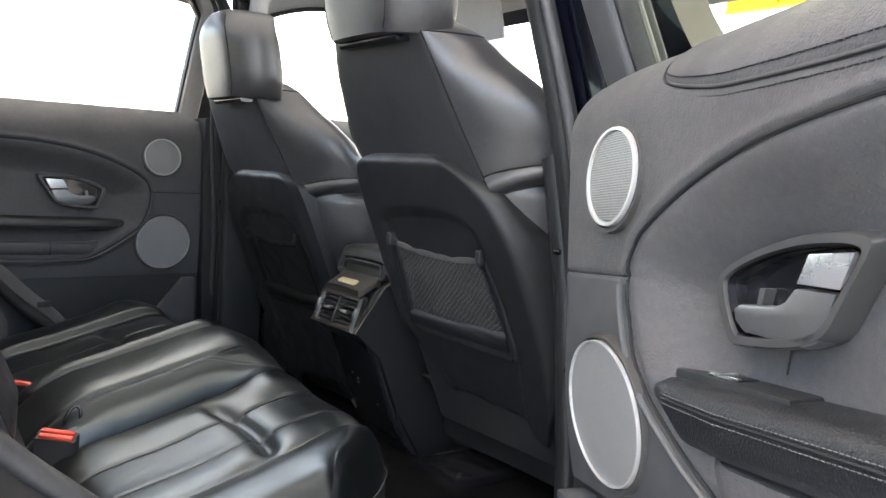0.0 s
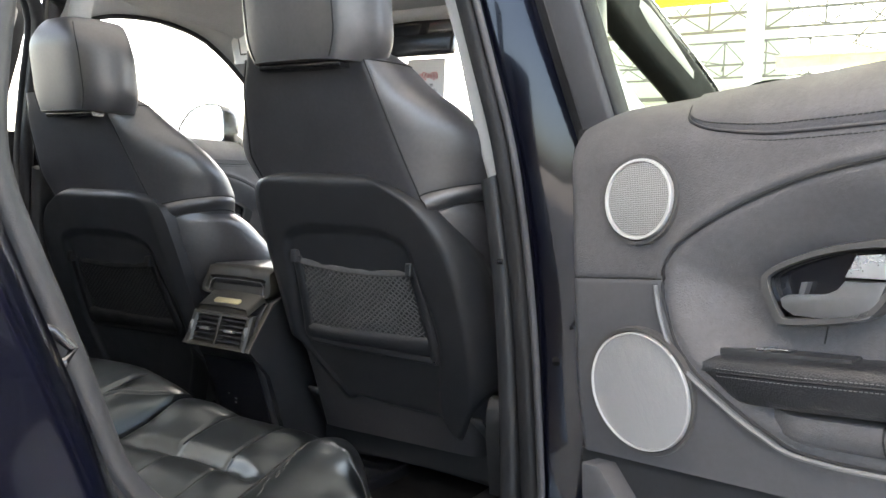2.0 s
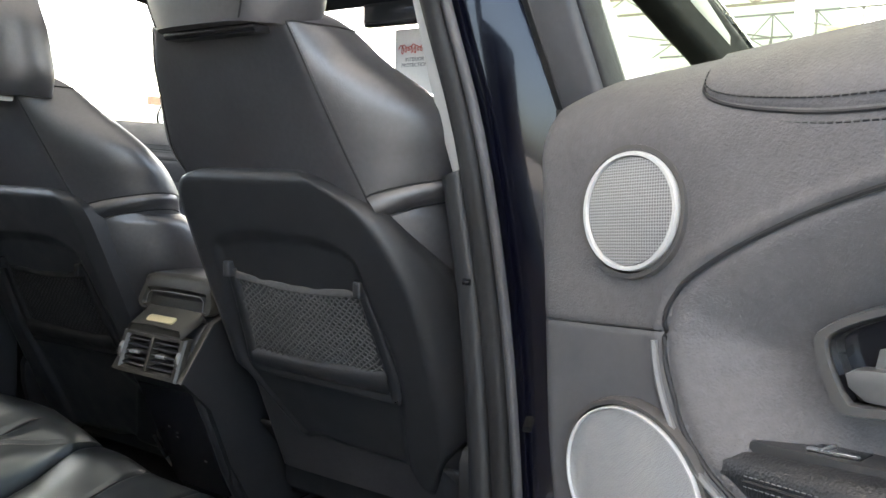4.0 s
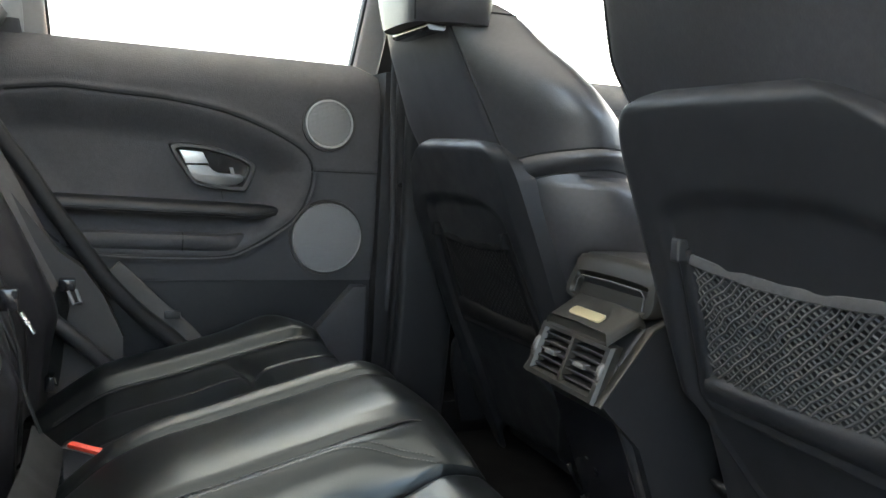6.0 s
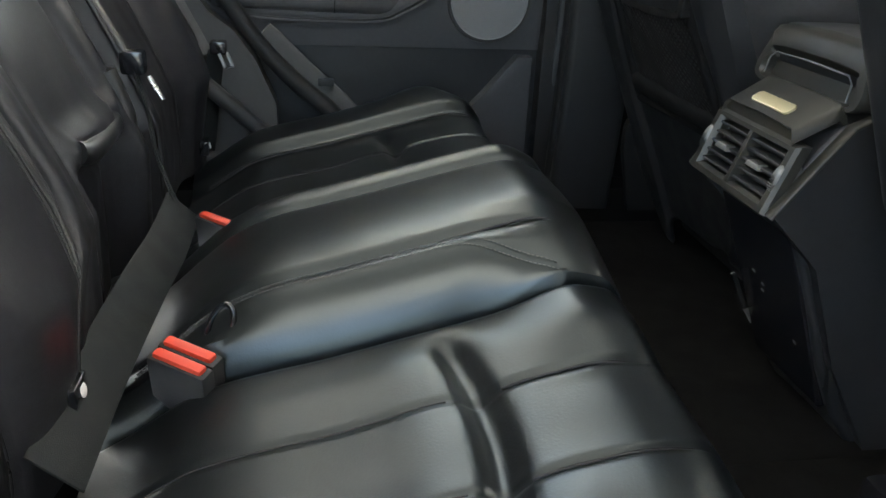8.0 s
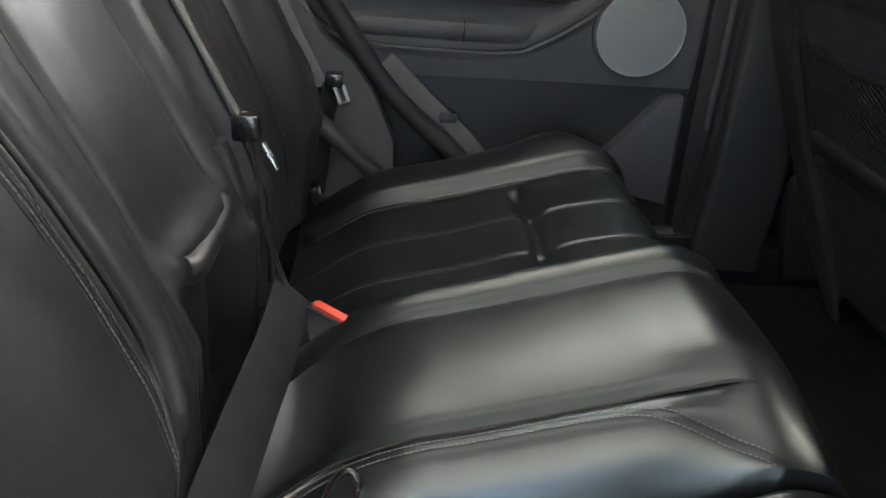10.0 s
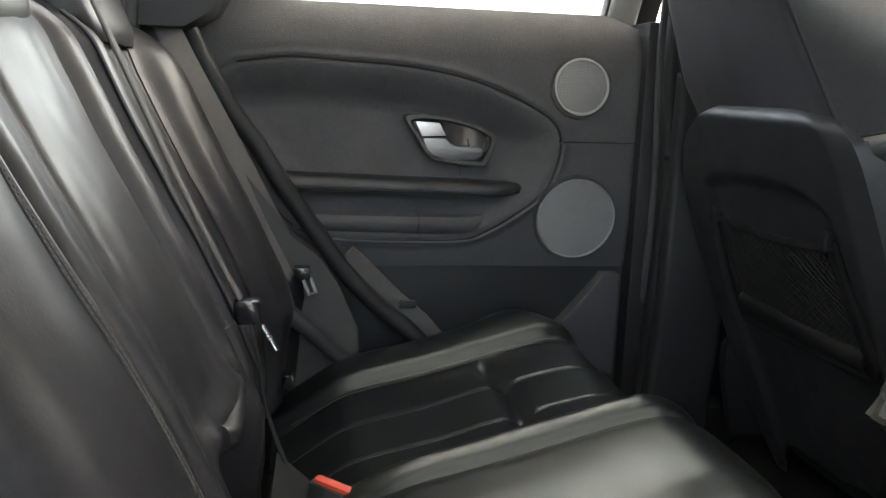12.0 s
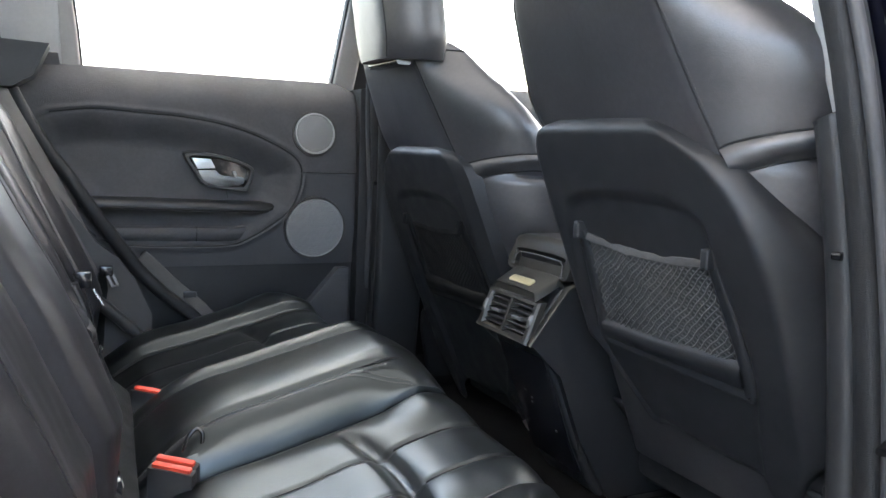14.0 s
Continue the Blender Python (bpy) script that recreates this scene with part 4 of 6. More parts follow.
def door_mirror(x, y, s, z, label, glazed):
    """A rounded housing with the glass set into it; s is the way that it sticks out."""
    m = root("door_mirror", (x + 0.06, y, z), label, "door mirror", "door mirrors")
    rim = [(p.x, p.y) for p in spline([(0.0, 0.0, 0), (0.0, 0.075, 0), (0.02, 0.122, 0), (0.10, 0.133, 0), (0.19, 0.112, 0), (0.25, 0.066, 0), (0.27, 0.030, 0), (0.255, 0.004, 0), (0.18, -0.006, 0), (0.06, -0.005, 0)], 60, True)]
    cx, cz = 0.125, 0.060
    ring = lambda k, dx: [V(x + dx + 0.10 * (a * k + cx * (1 - k)), y + s * (cx + (a - cx) * k), z + cz + (b - cz) * k) for a, b in rim]
    sh = part("housing", loft([ring(0.93, 0.012), ring(0.96, 0.0), ring(1.0, 0.002), ring(1.01, 0.03), ring(0.96, 0.07), ring(0.80, 0.10), ring(0.45, 0.118)]), GLOSS if glazed else PILLAR_BLACK, m)
    if glazed:
        part("mirror_glass", loft([ring(0.92, 0.004), ring(0.925, 0.010)]), CHROME, sh, "silvered mirror glass", False)
    part("arm", tube([(x + 0.08, y - s * 0.09, z - 0.05), (x + 0.06, y - s * 0.03, z - 0.02), (x + 0.06, y + s * 0.03, z + 0.02)], 0.026, 10), GLOSS, m)
    return m


door_mirror(1.66, 0.640, -1, 1.160, "black folded door mirror cap beside the front door", False)
door_mirror(1.535, 2.350, 1, 1.137, "black door mirror outside the front window", True)


# ---- front seats ----
def lean(z):
    return 0.648 + (0.95 - z) * 0.42


wf = table([(0.45, 0.195), (0.88, 0.195), (0.97, 0.173), (1.02, 0.158), (1.1, 0.138), (1.2, 0.114), (1.24, 0.100)])
wm = table([(0.45, 0.270), (0.7, 0.294), (0.85, 0.292), (0.93, 0.282), (0.948, 0.276), (0.960, 0.258), (0.978, 0.264), (1.0, 0.274), (1.04, 0.274), (1.08, 0.26), (1.12, 0.224), (1.16, 0.172), (1.19, 0.148), (1.21, 0.126), (1.222, 0.10)])
dm = table([(0.45, 0.31), (0.7, 0.30), (0.85, 0.235), (0.93, 0.188), (0.958, 0.168), (1.0, 0.168), (1.1, 0.145), (1.2, 0.115), (1.222, 0.09)])


def inner(z):
    """How much further the shoulder reaches on the side of the far door."""
    return 0.044 * step(0.96, 1.05, z) * (1 - 0.35 * step(1.14, 1.22, z))


def back_half(z, grow):
    a, w, k = wf(z) + grow, wm(z) + grow * 0.7, dm(z) / 0.15
    w = max(w, a + 0.004)
    return [(0, 0), (a * 0.5, 0.0), (a * 0.86, 0.001), (a, 0.006 * k), (lerp(a, w, 0.42), 0.034 * k), (lerp(a, w, 0.82), 0.078 * k), (w, 0.115 * k), (w - 0.004, 0.145 * k),
            (w - 0.03, 0.164 * k), (w - 0.065, 0.152 * k), (max(w - 0.11, 0.02), 0.118 * k), (0, 0.110 * k)]


def back_loop(z, yc, n=56):
    loop = back_half(z, inner(z)) + [(-s, q) for s, q in reversed(back_half(z, 0.0)[1:-1])]
    x0 = lean(z) + 0.016
    return [V(x0 + p.y, yc + p.x, z) for p in spline([(s, q, 0) for s, q in loop], n, True)]


def side_point(z, yc, q, sgn, lift=0.002):
    """A point on the wrapped side of the backrest: q 0 at the rear corner, 1 at the front of the bolster."""
    half = back_half(z, inner(z) if sgn > 0 else 0.0)
    prof = spline([(s, d, 0) for s, d in half[3:9]], 21)
    p = prof[round(q * 20)]
    return V(lean(z) + 0.016 + p.y - lift * 0.7, yc + sgn * (p.x + lift), z)


def front_seat(yc):
    seat = root("front_seat", (0.95, yc, 0.33), "black leather front car seat with hard plastic back", "car seat", "front seats")
    back = part("backrest", loft([back_loop(z, yc) for z in [0.46 + 0.01 * k for k in range(70)] + [1.165, 1.18, 1.19, 1.20, 1.21, 1.216, 1.220]]), LEATHER_SEAT, seat, "black leather backrest")
    for s in (1, -1):
        rear = [side_point(z, yc, 0.0, s, 0.0006) for z in np.linspace(1.205, 0.94, 30)]
        part("seam", tube(rear, 0.0014, 6), SEAM, back)
        part("stitching", stitches([p + V(0.001, s * 0.005, 0) for p in rear], 0.005, 0.003, up=(1, 0, 0)), THREAD, back)
        for z0, rise in ((0.972, 0.030), (0.940, 0.030)):
            line = [side_point(z0 + rise * math.sin(math.pi * 0.86 * q), yc, q, s, 0.0006) for q in np.linspace(0, 1, 21)]
            part("seam", tube(line, 0.0015, 6), SEAM, back)
            if z0 < 0.96:
                part("stitching", stitches([p + V(0, s * 0.0006, 0.005) for p in line], 0.005, 0.003), THREAD, back)
        band = lambda i, j: side_point(lerp(0.941, 0.971, j / 5) + 0.030 * math.sin(math.pi * 0.86 * i / 20), yc, i / 20, s, 0.001 + 0.009 * math.sin(math.pi * j / 5) ** 0.7)
        part("bolster_band", grid(21, 6, band), LEATHER_SEAT, back, "padded leather band round the bolster")
        top = [side_point(1.195, yc, q, s, 0.001) for q in np.linspace(0, 1, 21)]
        part("top_seam", tube(top, 0.0012, 6), SEAM, back)
        edge = [side_point(z, yc, 0.95, s, 0.0012) for z in np.linspace(1.19, 0.98, 30)]
        part("edge_stitching", stitches(edge, 0.007, 0.005, 0.0011, up=(1, 0, 0)), THREAD, back)
    # headrest
    hz0, hz1 = 1.190, 1.376

    def head_loop(q):
        z = lerp(hz0, hz1, q)
        e = (1 - clamp((q - 0.55) / 0.45) ** 2.6 * 0.38) * (1 - clamp((0.30 - q) / 0.30) ** 2 * 0.16)
        a, w, d = 0.094 * e, 0.146 * e, 0.120 * e
        x0 = lean(1.20) - 0.028 - 0.16 * (z - 1.2) + 0.02 * clamp((q - 0.7) / 0.3) ** 2
        half = [(0, -0.004), (a * 0.6, -0.003), (a, 0.004), (lerp(a, w, 0.5), 0.026), (lerp(a, w, 0.88), 0.056), (w, 0.085), (w * 0.96, 0.108), (w * 0.75, d), (0, d + 0.006)]
        loop = half + [(-s, t) for s, t in reversed(half[1:-1])]
        return [V(x0 + p.y, yc + p.x, z) for p in spline([(s, t, 0) for s, t in loop], 48, True)]
    hl = [head_loop(k / 24) for k in range(25)]
    mid = sum(hl[-1], Vector()) / 48
    hl += [[mid + (p - mid) * f + V(0, 0, h) for p in hl[-1]] for f, h in ((0.9, 0.006), (0.7, 0.010), (0.35, 0.012))]
    hr = part("headrest", loft(hl), LEATHER_SEAT, seat, "black leather headrest")
    for s in (1, -1):
        part("seam", tube([head_loop(q)[6 if s > 0 else 42] + V(-0.0003, 0, 0) for q in np.linspace(0.02, 0.97, 24)], 0.0013, 6), SEAM, hr)
    part("headrest_slot", sweep([(lean(1.2) + 0.010, yc - 0.088, 1.188), (lean(1.2) + 0.008, yc, 1.187), (lean(1.2) + 0.010, yc + 0.088, 1.188)], slab(0.03, 0.016, 0.005), up=(0, 0, 1)), GLOSS, hr, "black slot under the headrest")
    for s in (1, -1):
        part("post", tube([(lean(1.2) + 0.075, yc + s * 0.06, 1.16), (lean(1.2) + 0.065, yc + s * 0.06, 1.25)], 0.006, 10), GLOSS, hr)

    # hard shell on the back
    right = table([(0.45, 0.256), (0.63, 0.257), (0.70, 0.262), (0.80, 0.262), (0.85, 0.254), (0.885, 0.240), (0.922, 0.216), (0.95, 0.196), (0.967, 0.181), (0.98, 0.163), (0.99, 0.143), (1.0, 0.107), (1.0125, 0.070)])
    left = table([(0.505, 0.195), (0.56, 0.205), (0.62, 0.211), (0.85, 0.211), (0.94, 0.209), (0.97, 0.203), (0.985, 0.193), (0.998, 0.174), (1.006, 0.150), (1.0125, 0.115)])
    crease = table([(0.48, 0.186), (0.577, 0.212), (0.65, 0.222), (0.75, 0.226), (0.84, 0.220), (0.885, 0.208), (0.93, 0.184), (0.96, 0.156), (0.985, 0.112), (1.01, 0.06)])
    well = table([(0.48, 0.135), (0.60, 0.146), (0.62, 0.150), (0.695, 0.166), (0.75, 0.163), (0.80, 0.150), (0.90, 0.137)])
    foot = table([(-1.0, 0.617), (-0.9, 0.590), (-0.8, 0.556), (-0.72, 0.515), (-0.665, 0.497), (-0.61, 0.503), (-0.56, 0.532), (-0.5, 0.540), (-0.05, 0.543), (0.29, 0.552), (0.49, 0.537), (0.9, 0.521), (1.0, 0.530)])
    facet_edge = lambda z: lerp(0.078, 0.162, (z - 0.555) / 0.10)

    def hollow(s, z):
        """Depth of the recess round the pocket and of the cut-away lower corner."""
        wr = well(z)
        topz = 0.906 - 0.030 * (abs(s) / 0.15) ** 4
        k = step(wr + 0.010, wr - 0.008, -s if s < 0 else s * 0.97) * step(topz + 0.010, topz - 0.010, z)
        cut = max(0.0, s - facet_edge(z)) * step(0.672, 0.655, z)
        return k * 0.010 * (1 - step(0.0, 0.01, cut)) + 0.55 * cut

    def shell_pt(i, j):
        ncol = 96
        q = (i - 3) / (ncol - 7) * 2 - 1
        over = 0 if 3 <= i <= ncol - 4 else (3 - i if i < 3 else i - (ncol - 4))
        q = clamp(q, -1, 1)
        z = lerp(foot(q), 1.0060 + 0.0065 * (1 - abs(q) ** 2.2), j / 79)
        s = q * (left(z) if q > 0 else right(z))
        out = max(0.0, -s - crease(z)) if s < 0 else max(0.0, s - left(z) + 0.026)
        x = lean(z) - 0.004 + hollow(s, z) + 0.45 * out + (26 if s < 0 else 6) * out * out + 0.014 * over
        x += 0.030 * clamp((z - 0.988) / 0.0245) ** 2 + 0.010 * clamp((foot(q) + 0.012 - z) / 0.012) ** 2
        return V(x, yc + s, z - (0.004 * over if z > 0.98 else 0))
    shell = part("back_shell", grid(96, 80, shell_pt), SHELL, seat, "hard black plastic seat back shell")
    mod = shell.modifiers.new("thick", "SOLIDIFY")
    mod.thickness, mod.offset = 0.004, 1

    def on_shell(s, z, lift):
        return V(lean(z) - 0.004 + hollow(s, z) - lift, yc + s, z)
    # the pocket: raised frame, net and elastic
    u = [(0.130, 0.850), (0.134, 0.80), (0.144, 0.72), (0.150, 0.692), (0.144, 0.678), (0.122, 0.673), (-0.01, 0.669), (-0.135, 0.665), (-0.149, 0.669), (-0.152, 0.70), (-0.147, 0.76), (-0.137, 0.842)]
    path = [on_shell(p.x, p.y, -0.001) for p in spline([(a, b, 0) for a, b in u], 70)]
    fr = part("pocket_frame", sweep(path, slab(0.020, 0.015, 0.005), up=(1, 0, 0)), SHELL, shell, "raised black pocket frame")

    def band_pt(i, j):
        a, b = i / 29, j / 7
        s = lerp(-0.145, 0.142, a)
        return on_shell(s, lerp(0.672 + 0.004 * a, 0.709 + 0.002 * math.cos(a * 5), b), 0.012 - 0.016 * abs(2 * b - 0.7) ** 2.5 * 0.5)
    part("pocket_band", grid(30, 8, band_pt), SHELL, fr, "smooth lower pocket band")
    for a, b in ((0.130, 0.850), (-0.137, 0.842)):
        part("tab", box((lean(b) - 0.008, yc + a - 0.007, b - 0.016), (lean(b) + 0.014, yc + a + 0.007, b + 0.010), 0.004, 3), SHELL, fr)

    def net_at(a, b):
        zt = 0.832 - 0.010 * (1 - (2 * a - 1) ** 2) + 0.006 * (a - 0.5)
        z = lerp(0.704, zt, b)
        s = lerp(lerp(-0.142, -0.131, b), lerp(0.140, 0.127, b), a)
        bulge = 0.001 + 0.004 * math.sin(math.pi * a) * math.sin(math.pi * clamp(b * 0.9 + 0.05)) + 0.004 * noise.noise(V(a * 7, b * 5, 1.3))
        return on_shell(s, z, bulge)
    cords = []
    cells = 22
    for d in (1, -1):
        for k in range(-14, cells + 14):
            pts = []
            for m in range(15):
                b = m / 14
                a = (k + d * b * 12.5) / cells
                if 0 <= a <= 1:
                    pts.append(net_at(a + 0.006 * math.sin(b * 60 + k), b))
            if len(pts) > 2:
                cords.append((pts, d))
    bm = bmesh.new()
    for pts, d in cords:
        rows = []
        for i, p in enumerate(pts):
            t = (pts[min(i + 1, len(pts) - 1)] - pts[max(i - 1, 0)]).normalized()
            sd = t.cross(V(1, 0, 0.36)).normalized()
            nrm = sd.cross(t)
            off = nrm * (0.0005 * d)
            rows.append([bm.verts.new(p + off + w) for w in (sd * 0.0017, nrm * 0.0012, -sd * 0.0017, -nrm * 0.0012)])
        for ra, rb in zip(rows, rows[1:]):
            for i in range(4):
                bm.faces.new((ra[i], ra[(i + 1) % 4], rb[(i + 1) % 4], rb[i]))
    net = part("pocket_net", bm, NET, shell, "knotted elastic pocket net")
    part("elastic", sweep([net_at(a, 1.0) + V(-0.001, 0, 0.004) for a in np.linspace(0, 1, 20)], slab(0.012, 0.004, 0.0015), up=(1, 0, 0)), NET, net)

    # felt skirt under the shell, cushion, side cover and rails
    def skirt_pt(i, j):
        a, b = i / 19 * 2 - 1, j / 11
        return V(lerp(0.838, 0.940, b) + 0.02 * math.sin(b * 3) - 0.02 * b * (1 - a * a), yc + a * lerp(0.215, 0.235, b), lerp(0.545, 0.375, b) + 0.02 * (1 - a * a) * b)
    sk = part("skirt", grid(20, 12, skirt_pt), FELT, seat, "dark felt skirt behind the cushion")
    mod = sk.modifiers.new("thick", "SOLIDIFY")
    mod.thickness = 0.006

    def cush(q):
        x = lerp(0.92, 1.42, q)
        zt = lerp(0.60, 0.66, q) - 0.06 * clamp((q - 0.85) / 0.15) ** 2
        half = [(0, zt), (0.14, zt + 0.002), (0.185, zt + 0.02), (0.225, zt + 0.035), (0.262, zt + 0.01), (0.268, zt - 0.05), (0.255, zt - 0.11), (0, zt - 0.13)]
        loop = half + [(-a, b) for a, b in reversed(half[1:-1])]
        return [V(x, yc + p.x, p.y) for p in spline([(a, b, 0) for a, b in loop], 40, True)]
    part("cushion", loft([cush(k / 16) for k in range(17)]), LEATHER_SEAT, seat, "black leather seat cushion")
    for s in (1, -1):
        cov = [(0.81, 0.42), (0.785, 0.54), (0.785, 0.585), (0.793, 0.602), (0.808, 0.608), (0.83, 0.603), (0.88, 0.580), (0.95, 0.56), (1.38, 0.54), (1.40, 0.42)]
        part("side_cover", prism(cov, lambda u, z, v: V(u, yc + s * (0.255 + v), z), 0.0, 0.028, 0.012), PLASTIC, seat, "black plastic side cover")
        part("rail", box((0.88, yc + s * 0.19 - 0.022, 0.330), (1.40, yc + s * 0.19 + 0.022, 0.365), 0.004), SHELL, seat, "black steel seat rail")
    part("pan", box((0.90, yc - 0.22, 0.40), (1.40, yc + 0.22, 0.53), 0.02), PLASTIC, seat)
    return seat


seat_r = front_seat(1.136)
seat_l = copy_thing(seat_r, Matrix.Translation((0.982, 1.854, 0.284)))
# shade on the far seat's pocket, skirt and side covers, put into their colour
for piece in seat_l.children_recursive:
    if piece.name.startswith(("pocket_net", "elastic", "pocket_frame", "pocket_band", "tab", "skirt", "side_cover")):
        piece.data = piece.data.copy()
        piece.data.materials[0] = SHADED_BLACK
for piece in seat_l.children:
    if piece.name.startswith("back_shell"):       # its shell reaches further down
        piece.data = piece.data.copy()
        base = place_of(piece)
        for vert in piece.data.vertices:
            drop = 0.55 * max(0.0, 0.68 - base.z - vert.co.z)
            vert.co.z -= drop
            vert.co.x += 0.36 * drop
        for bit in (piece, *piece.children_recursive):     # handed the other way round
            if bit is not piece:
                bit.data = bit.data.copy()
            mid = 1.854 - place_of(bit).y
            for vert in bit.data.vertices:
                vert.co.y = mid - 0.21 + (mid + 0.21 - vert.co.y) * 1.09
            bit.data.flip_normals()
    if piece.name.startswith("headrest"):
        for bit in (piece, *piece.children):      # a slightly narrower head, pushed further down
            bit.data = bit.data.copy()
            mid = 1.854 - place_of(bit).y
            for vert in bit.data.vertices:
                vert.co.y = mid + (vert.co.y - mid) * 0.90
        piece.location.y -= 0.046
        piece.location.z -= 0.018


# ---- rear bench ----
SPLIT = 1.348
across = table([(0.79, -0.09), (0.80, -0.03), (0.83, 0.012), (0.88, 0.028), (0.94, 0.024), (1.00, 0.008), (1.02, -0.004), (1.04, -0.003), (1.18, -0.008), (1.30, -0.003), (1.337, -0.002), (1.345, -0.016), (1.347, -0.040),
                (1.349, -0.045), (1.358, 0.0), (1.385, 0.042), (1.400, 0.052), (1.412, 0.052), (1.424, 0.044), (1.436, 0.053), (1.50, 0.058), (1.585, 0.055), (1.606, 0.050), (1.614, 0.042), (1.624, 0.052),
                (1.648, 0.058), (1.672, 0.046), (1.705, 0.006), (1.72, -0.002), (1.86, -0.008), (2.02, -0.004), (2.035, 0.0), (2.06, 0.020), (2.11, 0.030), (2.15, 0.012), (2.17, -0.03), (2.18, -0.09)])
along = table([(0.02, 0.425), (0.06, 0.448), (0.10, 0.476), (0.14, 0.499), (0.25, 0.527), (0.36, 0.557), (0.42, 0.574), (0.465, 0.583), (0.495, 0.580), (0.52, 0.555), (0.535, 0.51), (0.545, 0.46)])


def cushion_z(x, y):
    fade = step(0.56, 0.44, x)
    hump = 0.35 + 0.65 * step(0.02, 0.22, x)
    e = across(y)
    merge_in = step(0.37, 0.465, x)
    if 1.349 < y < 1.46:
        e = lerp(e, lerp(0.014, 0.0555, ((y - 1.349) / 0.111) ** 0.7), merge_in)
    elif 1.20 < y <= 1.349:
        e += 0.014 * step(0.39, 0.47, x) * step(1.20, 1.30, y)
    z = along(x) + e * (hump if e > 0.03 else 1.0) * (0.45 + 0.55 * fade)
    for lo, hi in ((1.02, 1.335), (1.715, 2.03)):
        if lo < y < hi:
            m = (y - lo) / (hi - lo)
            cx = 0.345 + 0.022 * math.sin(math.pi * m)
            inside = step(0, 0.15, m) * step(1, 0.85, m)
            z -= 0.013 * math.exp(-((x - cx) / 0.012) ** 2) * inside
            z += 0.003 * math.exp(-((x - cx + 0.045) / 0.03) ** 2) * inside + 0.002 * math.exp(-((x - cx - 0.045) / 0.03) ** 2) * inside
            for f in (0.30, 0.66):
                z -= 0.0035 * math.exp(-((y - lo - f * (hi - lo)) / 0.0035) ** 2) * lerp(0.6, 1.0, step(cx - 0.03, cx + 0.03, x))
            z += 0.0010 * math.sin(math.pi * m * 2.9) ** 2
    z += 0.0005 * noise.noise(V(x * 5, y * 5, 0.2)) + 0.00008 * noise.noise(V(x * 26, y * 26, 4.2))
    return z


nose = table([(0.79, 0.20), (0.82, 0.17), (0.85, 0.145), (0.90, 0.088), (0.97, 0.036), (1.02, 0.018), (1.08, 0.005), (1.14, 0.0), (2.06, 0.0), (2.11, 0.03), (2.18, 0.12)])


def cushion_sheet(y0, y1, n):
    def f(i, j):
        y = lerp(y0, y1, i / (n - 1))
        bow = 0.012 * math.sin(math.pi * (y - 0.8) / 1.37) - nose(y)
        if j < 90:
            x = lerp(0.03, 0.532, j / 89)
            return V(x + bow * step(0.3, 0.53, x), y, cushion_z(x, y))
        k = (j - 89) / 10
        return V(0.532 + bow + 0.012 * math.sin(k * 1.6) - 0.03 * k * k, y, cushion_z(0.532, y) * (1 - k) + 0.36 * k)
    return grid(n, 100, f)


bench = root("rear_bench", (0.15, C, 0.36), "black leather rear bench seat with split backrest", "rear seat")
cush_a = part("seat_cushion", cushion_sheet(0.792, SPLIT - 0.001, 130), LEATHER, bench, "worn black leather seat cushion")
cush_b = part("seat_cushion", cushion_sheet(SPLIT + 0.001, 2.178, 190), LEATHER, bench, "black leather seat cushion with raised middle")


def cushion_line(pts, lift=0.0008):
    return [V(x - nose(y) * step(0.3, 0.53, x), y, cushion_z(x, y) + lift) for x, y in pts]


for own, lo, hi in ((cush_a, 1.02, 1.335), (cush_b, 1.715, 2.03)):
    for f in (0.30, 0.66):
        y = lo + f * (hi - lo)
        cx = 0.345 + 0.022 * math.sin(math.pi * f)
        part("panel_seam", tube(cushion_line([(x, y) for x in np.linspace(cx + 0.02, 0.52, 24)], 0.0005), 0.0014, 6), SEAM, own)
        part("panel_seam", tube(cushion_line([(x, y) for x in np.linspace(0.06, cx - 0.025, 30)], 0.0004), 0.0009, 6), SEAM, own)
    out = lo if own is cush_a else hi
    part("bolster_seam", tube(cushion_line([(x, out) for x in np.linspace(0.06, 0.525, 50)], 0.0006), 0.0013, 6), SEAM, own)
    part("bolster_stitching", stitches(cushion_line([(x, out + (-0.006 if own is cush_a else 0.006)) for x in np.linspace(0.06, 0.525, 50)], 0.0012)), THREAD, own)
for y in (1.424, 1.614):
    part("channel_seam", tube(cushion_line([(x, y) for x in np.linspace(0.06, 0.51, 50)], 0.0005), 0.0018, 6), SEAM, cush_b)
edge_line = table([(0.05, 1.4), (0.32, 1.4), (0.36, 1.398), (0.39, 1.391), (0.42, 1.378), (0.445, 1.364), (0.47, 1.352)])
for dy in (0.0, 0.008):
    part("double_stitching", stitches(cushion_line([(x, edge_line(x) + dy) for x in np.linspace(0.06, 0.468, 60)], 0.0009), 0.0045, 0.003, 0.0007), THREAD, cush_b)
part("front_seam", stitches([V(0.537 + 0.012 * math.sin(math.pi * (y - 0.8) / 1.37) - nose(y), y, cushion_z(0.527, y) - 0.028) for y in np.linspace(0.83, 1.33, 60)], 0.006, 0.004, 0.0008, up=(1, 0, 0)), THREAD, cush_a)

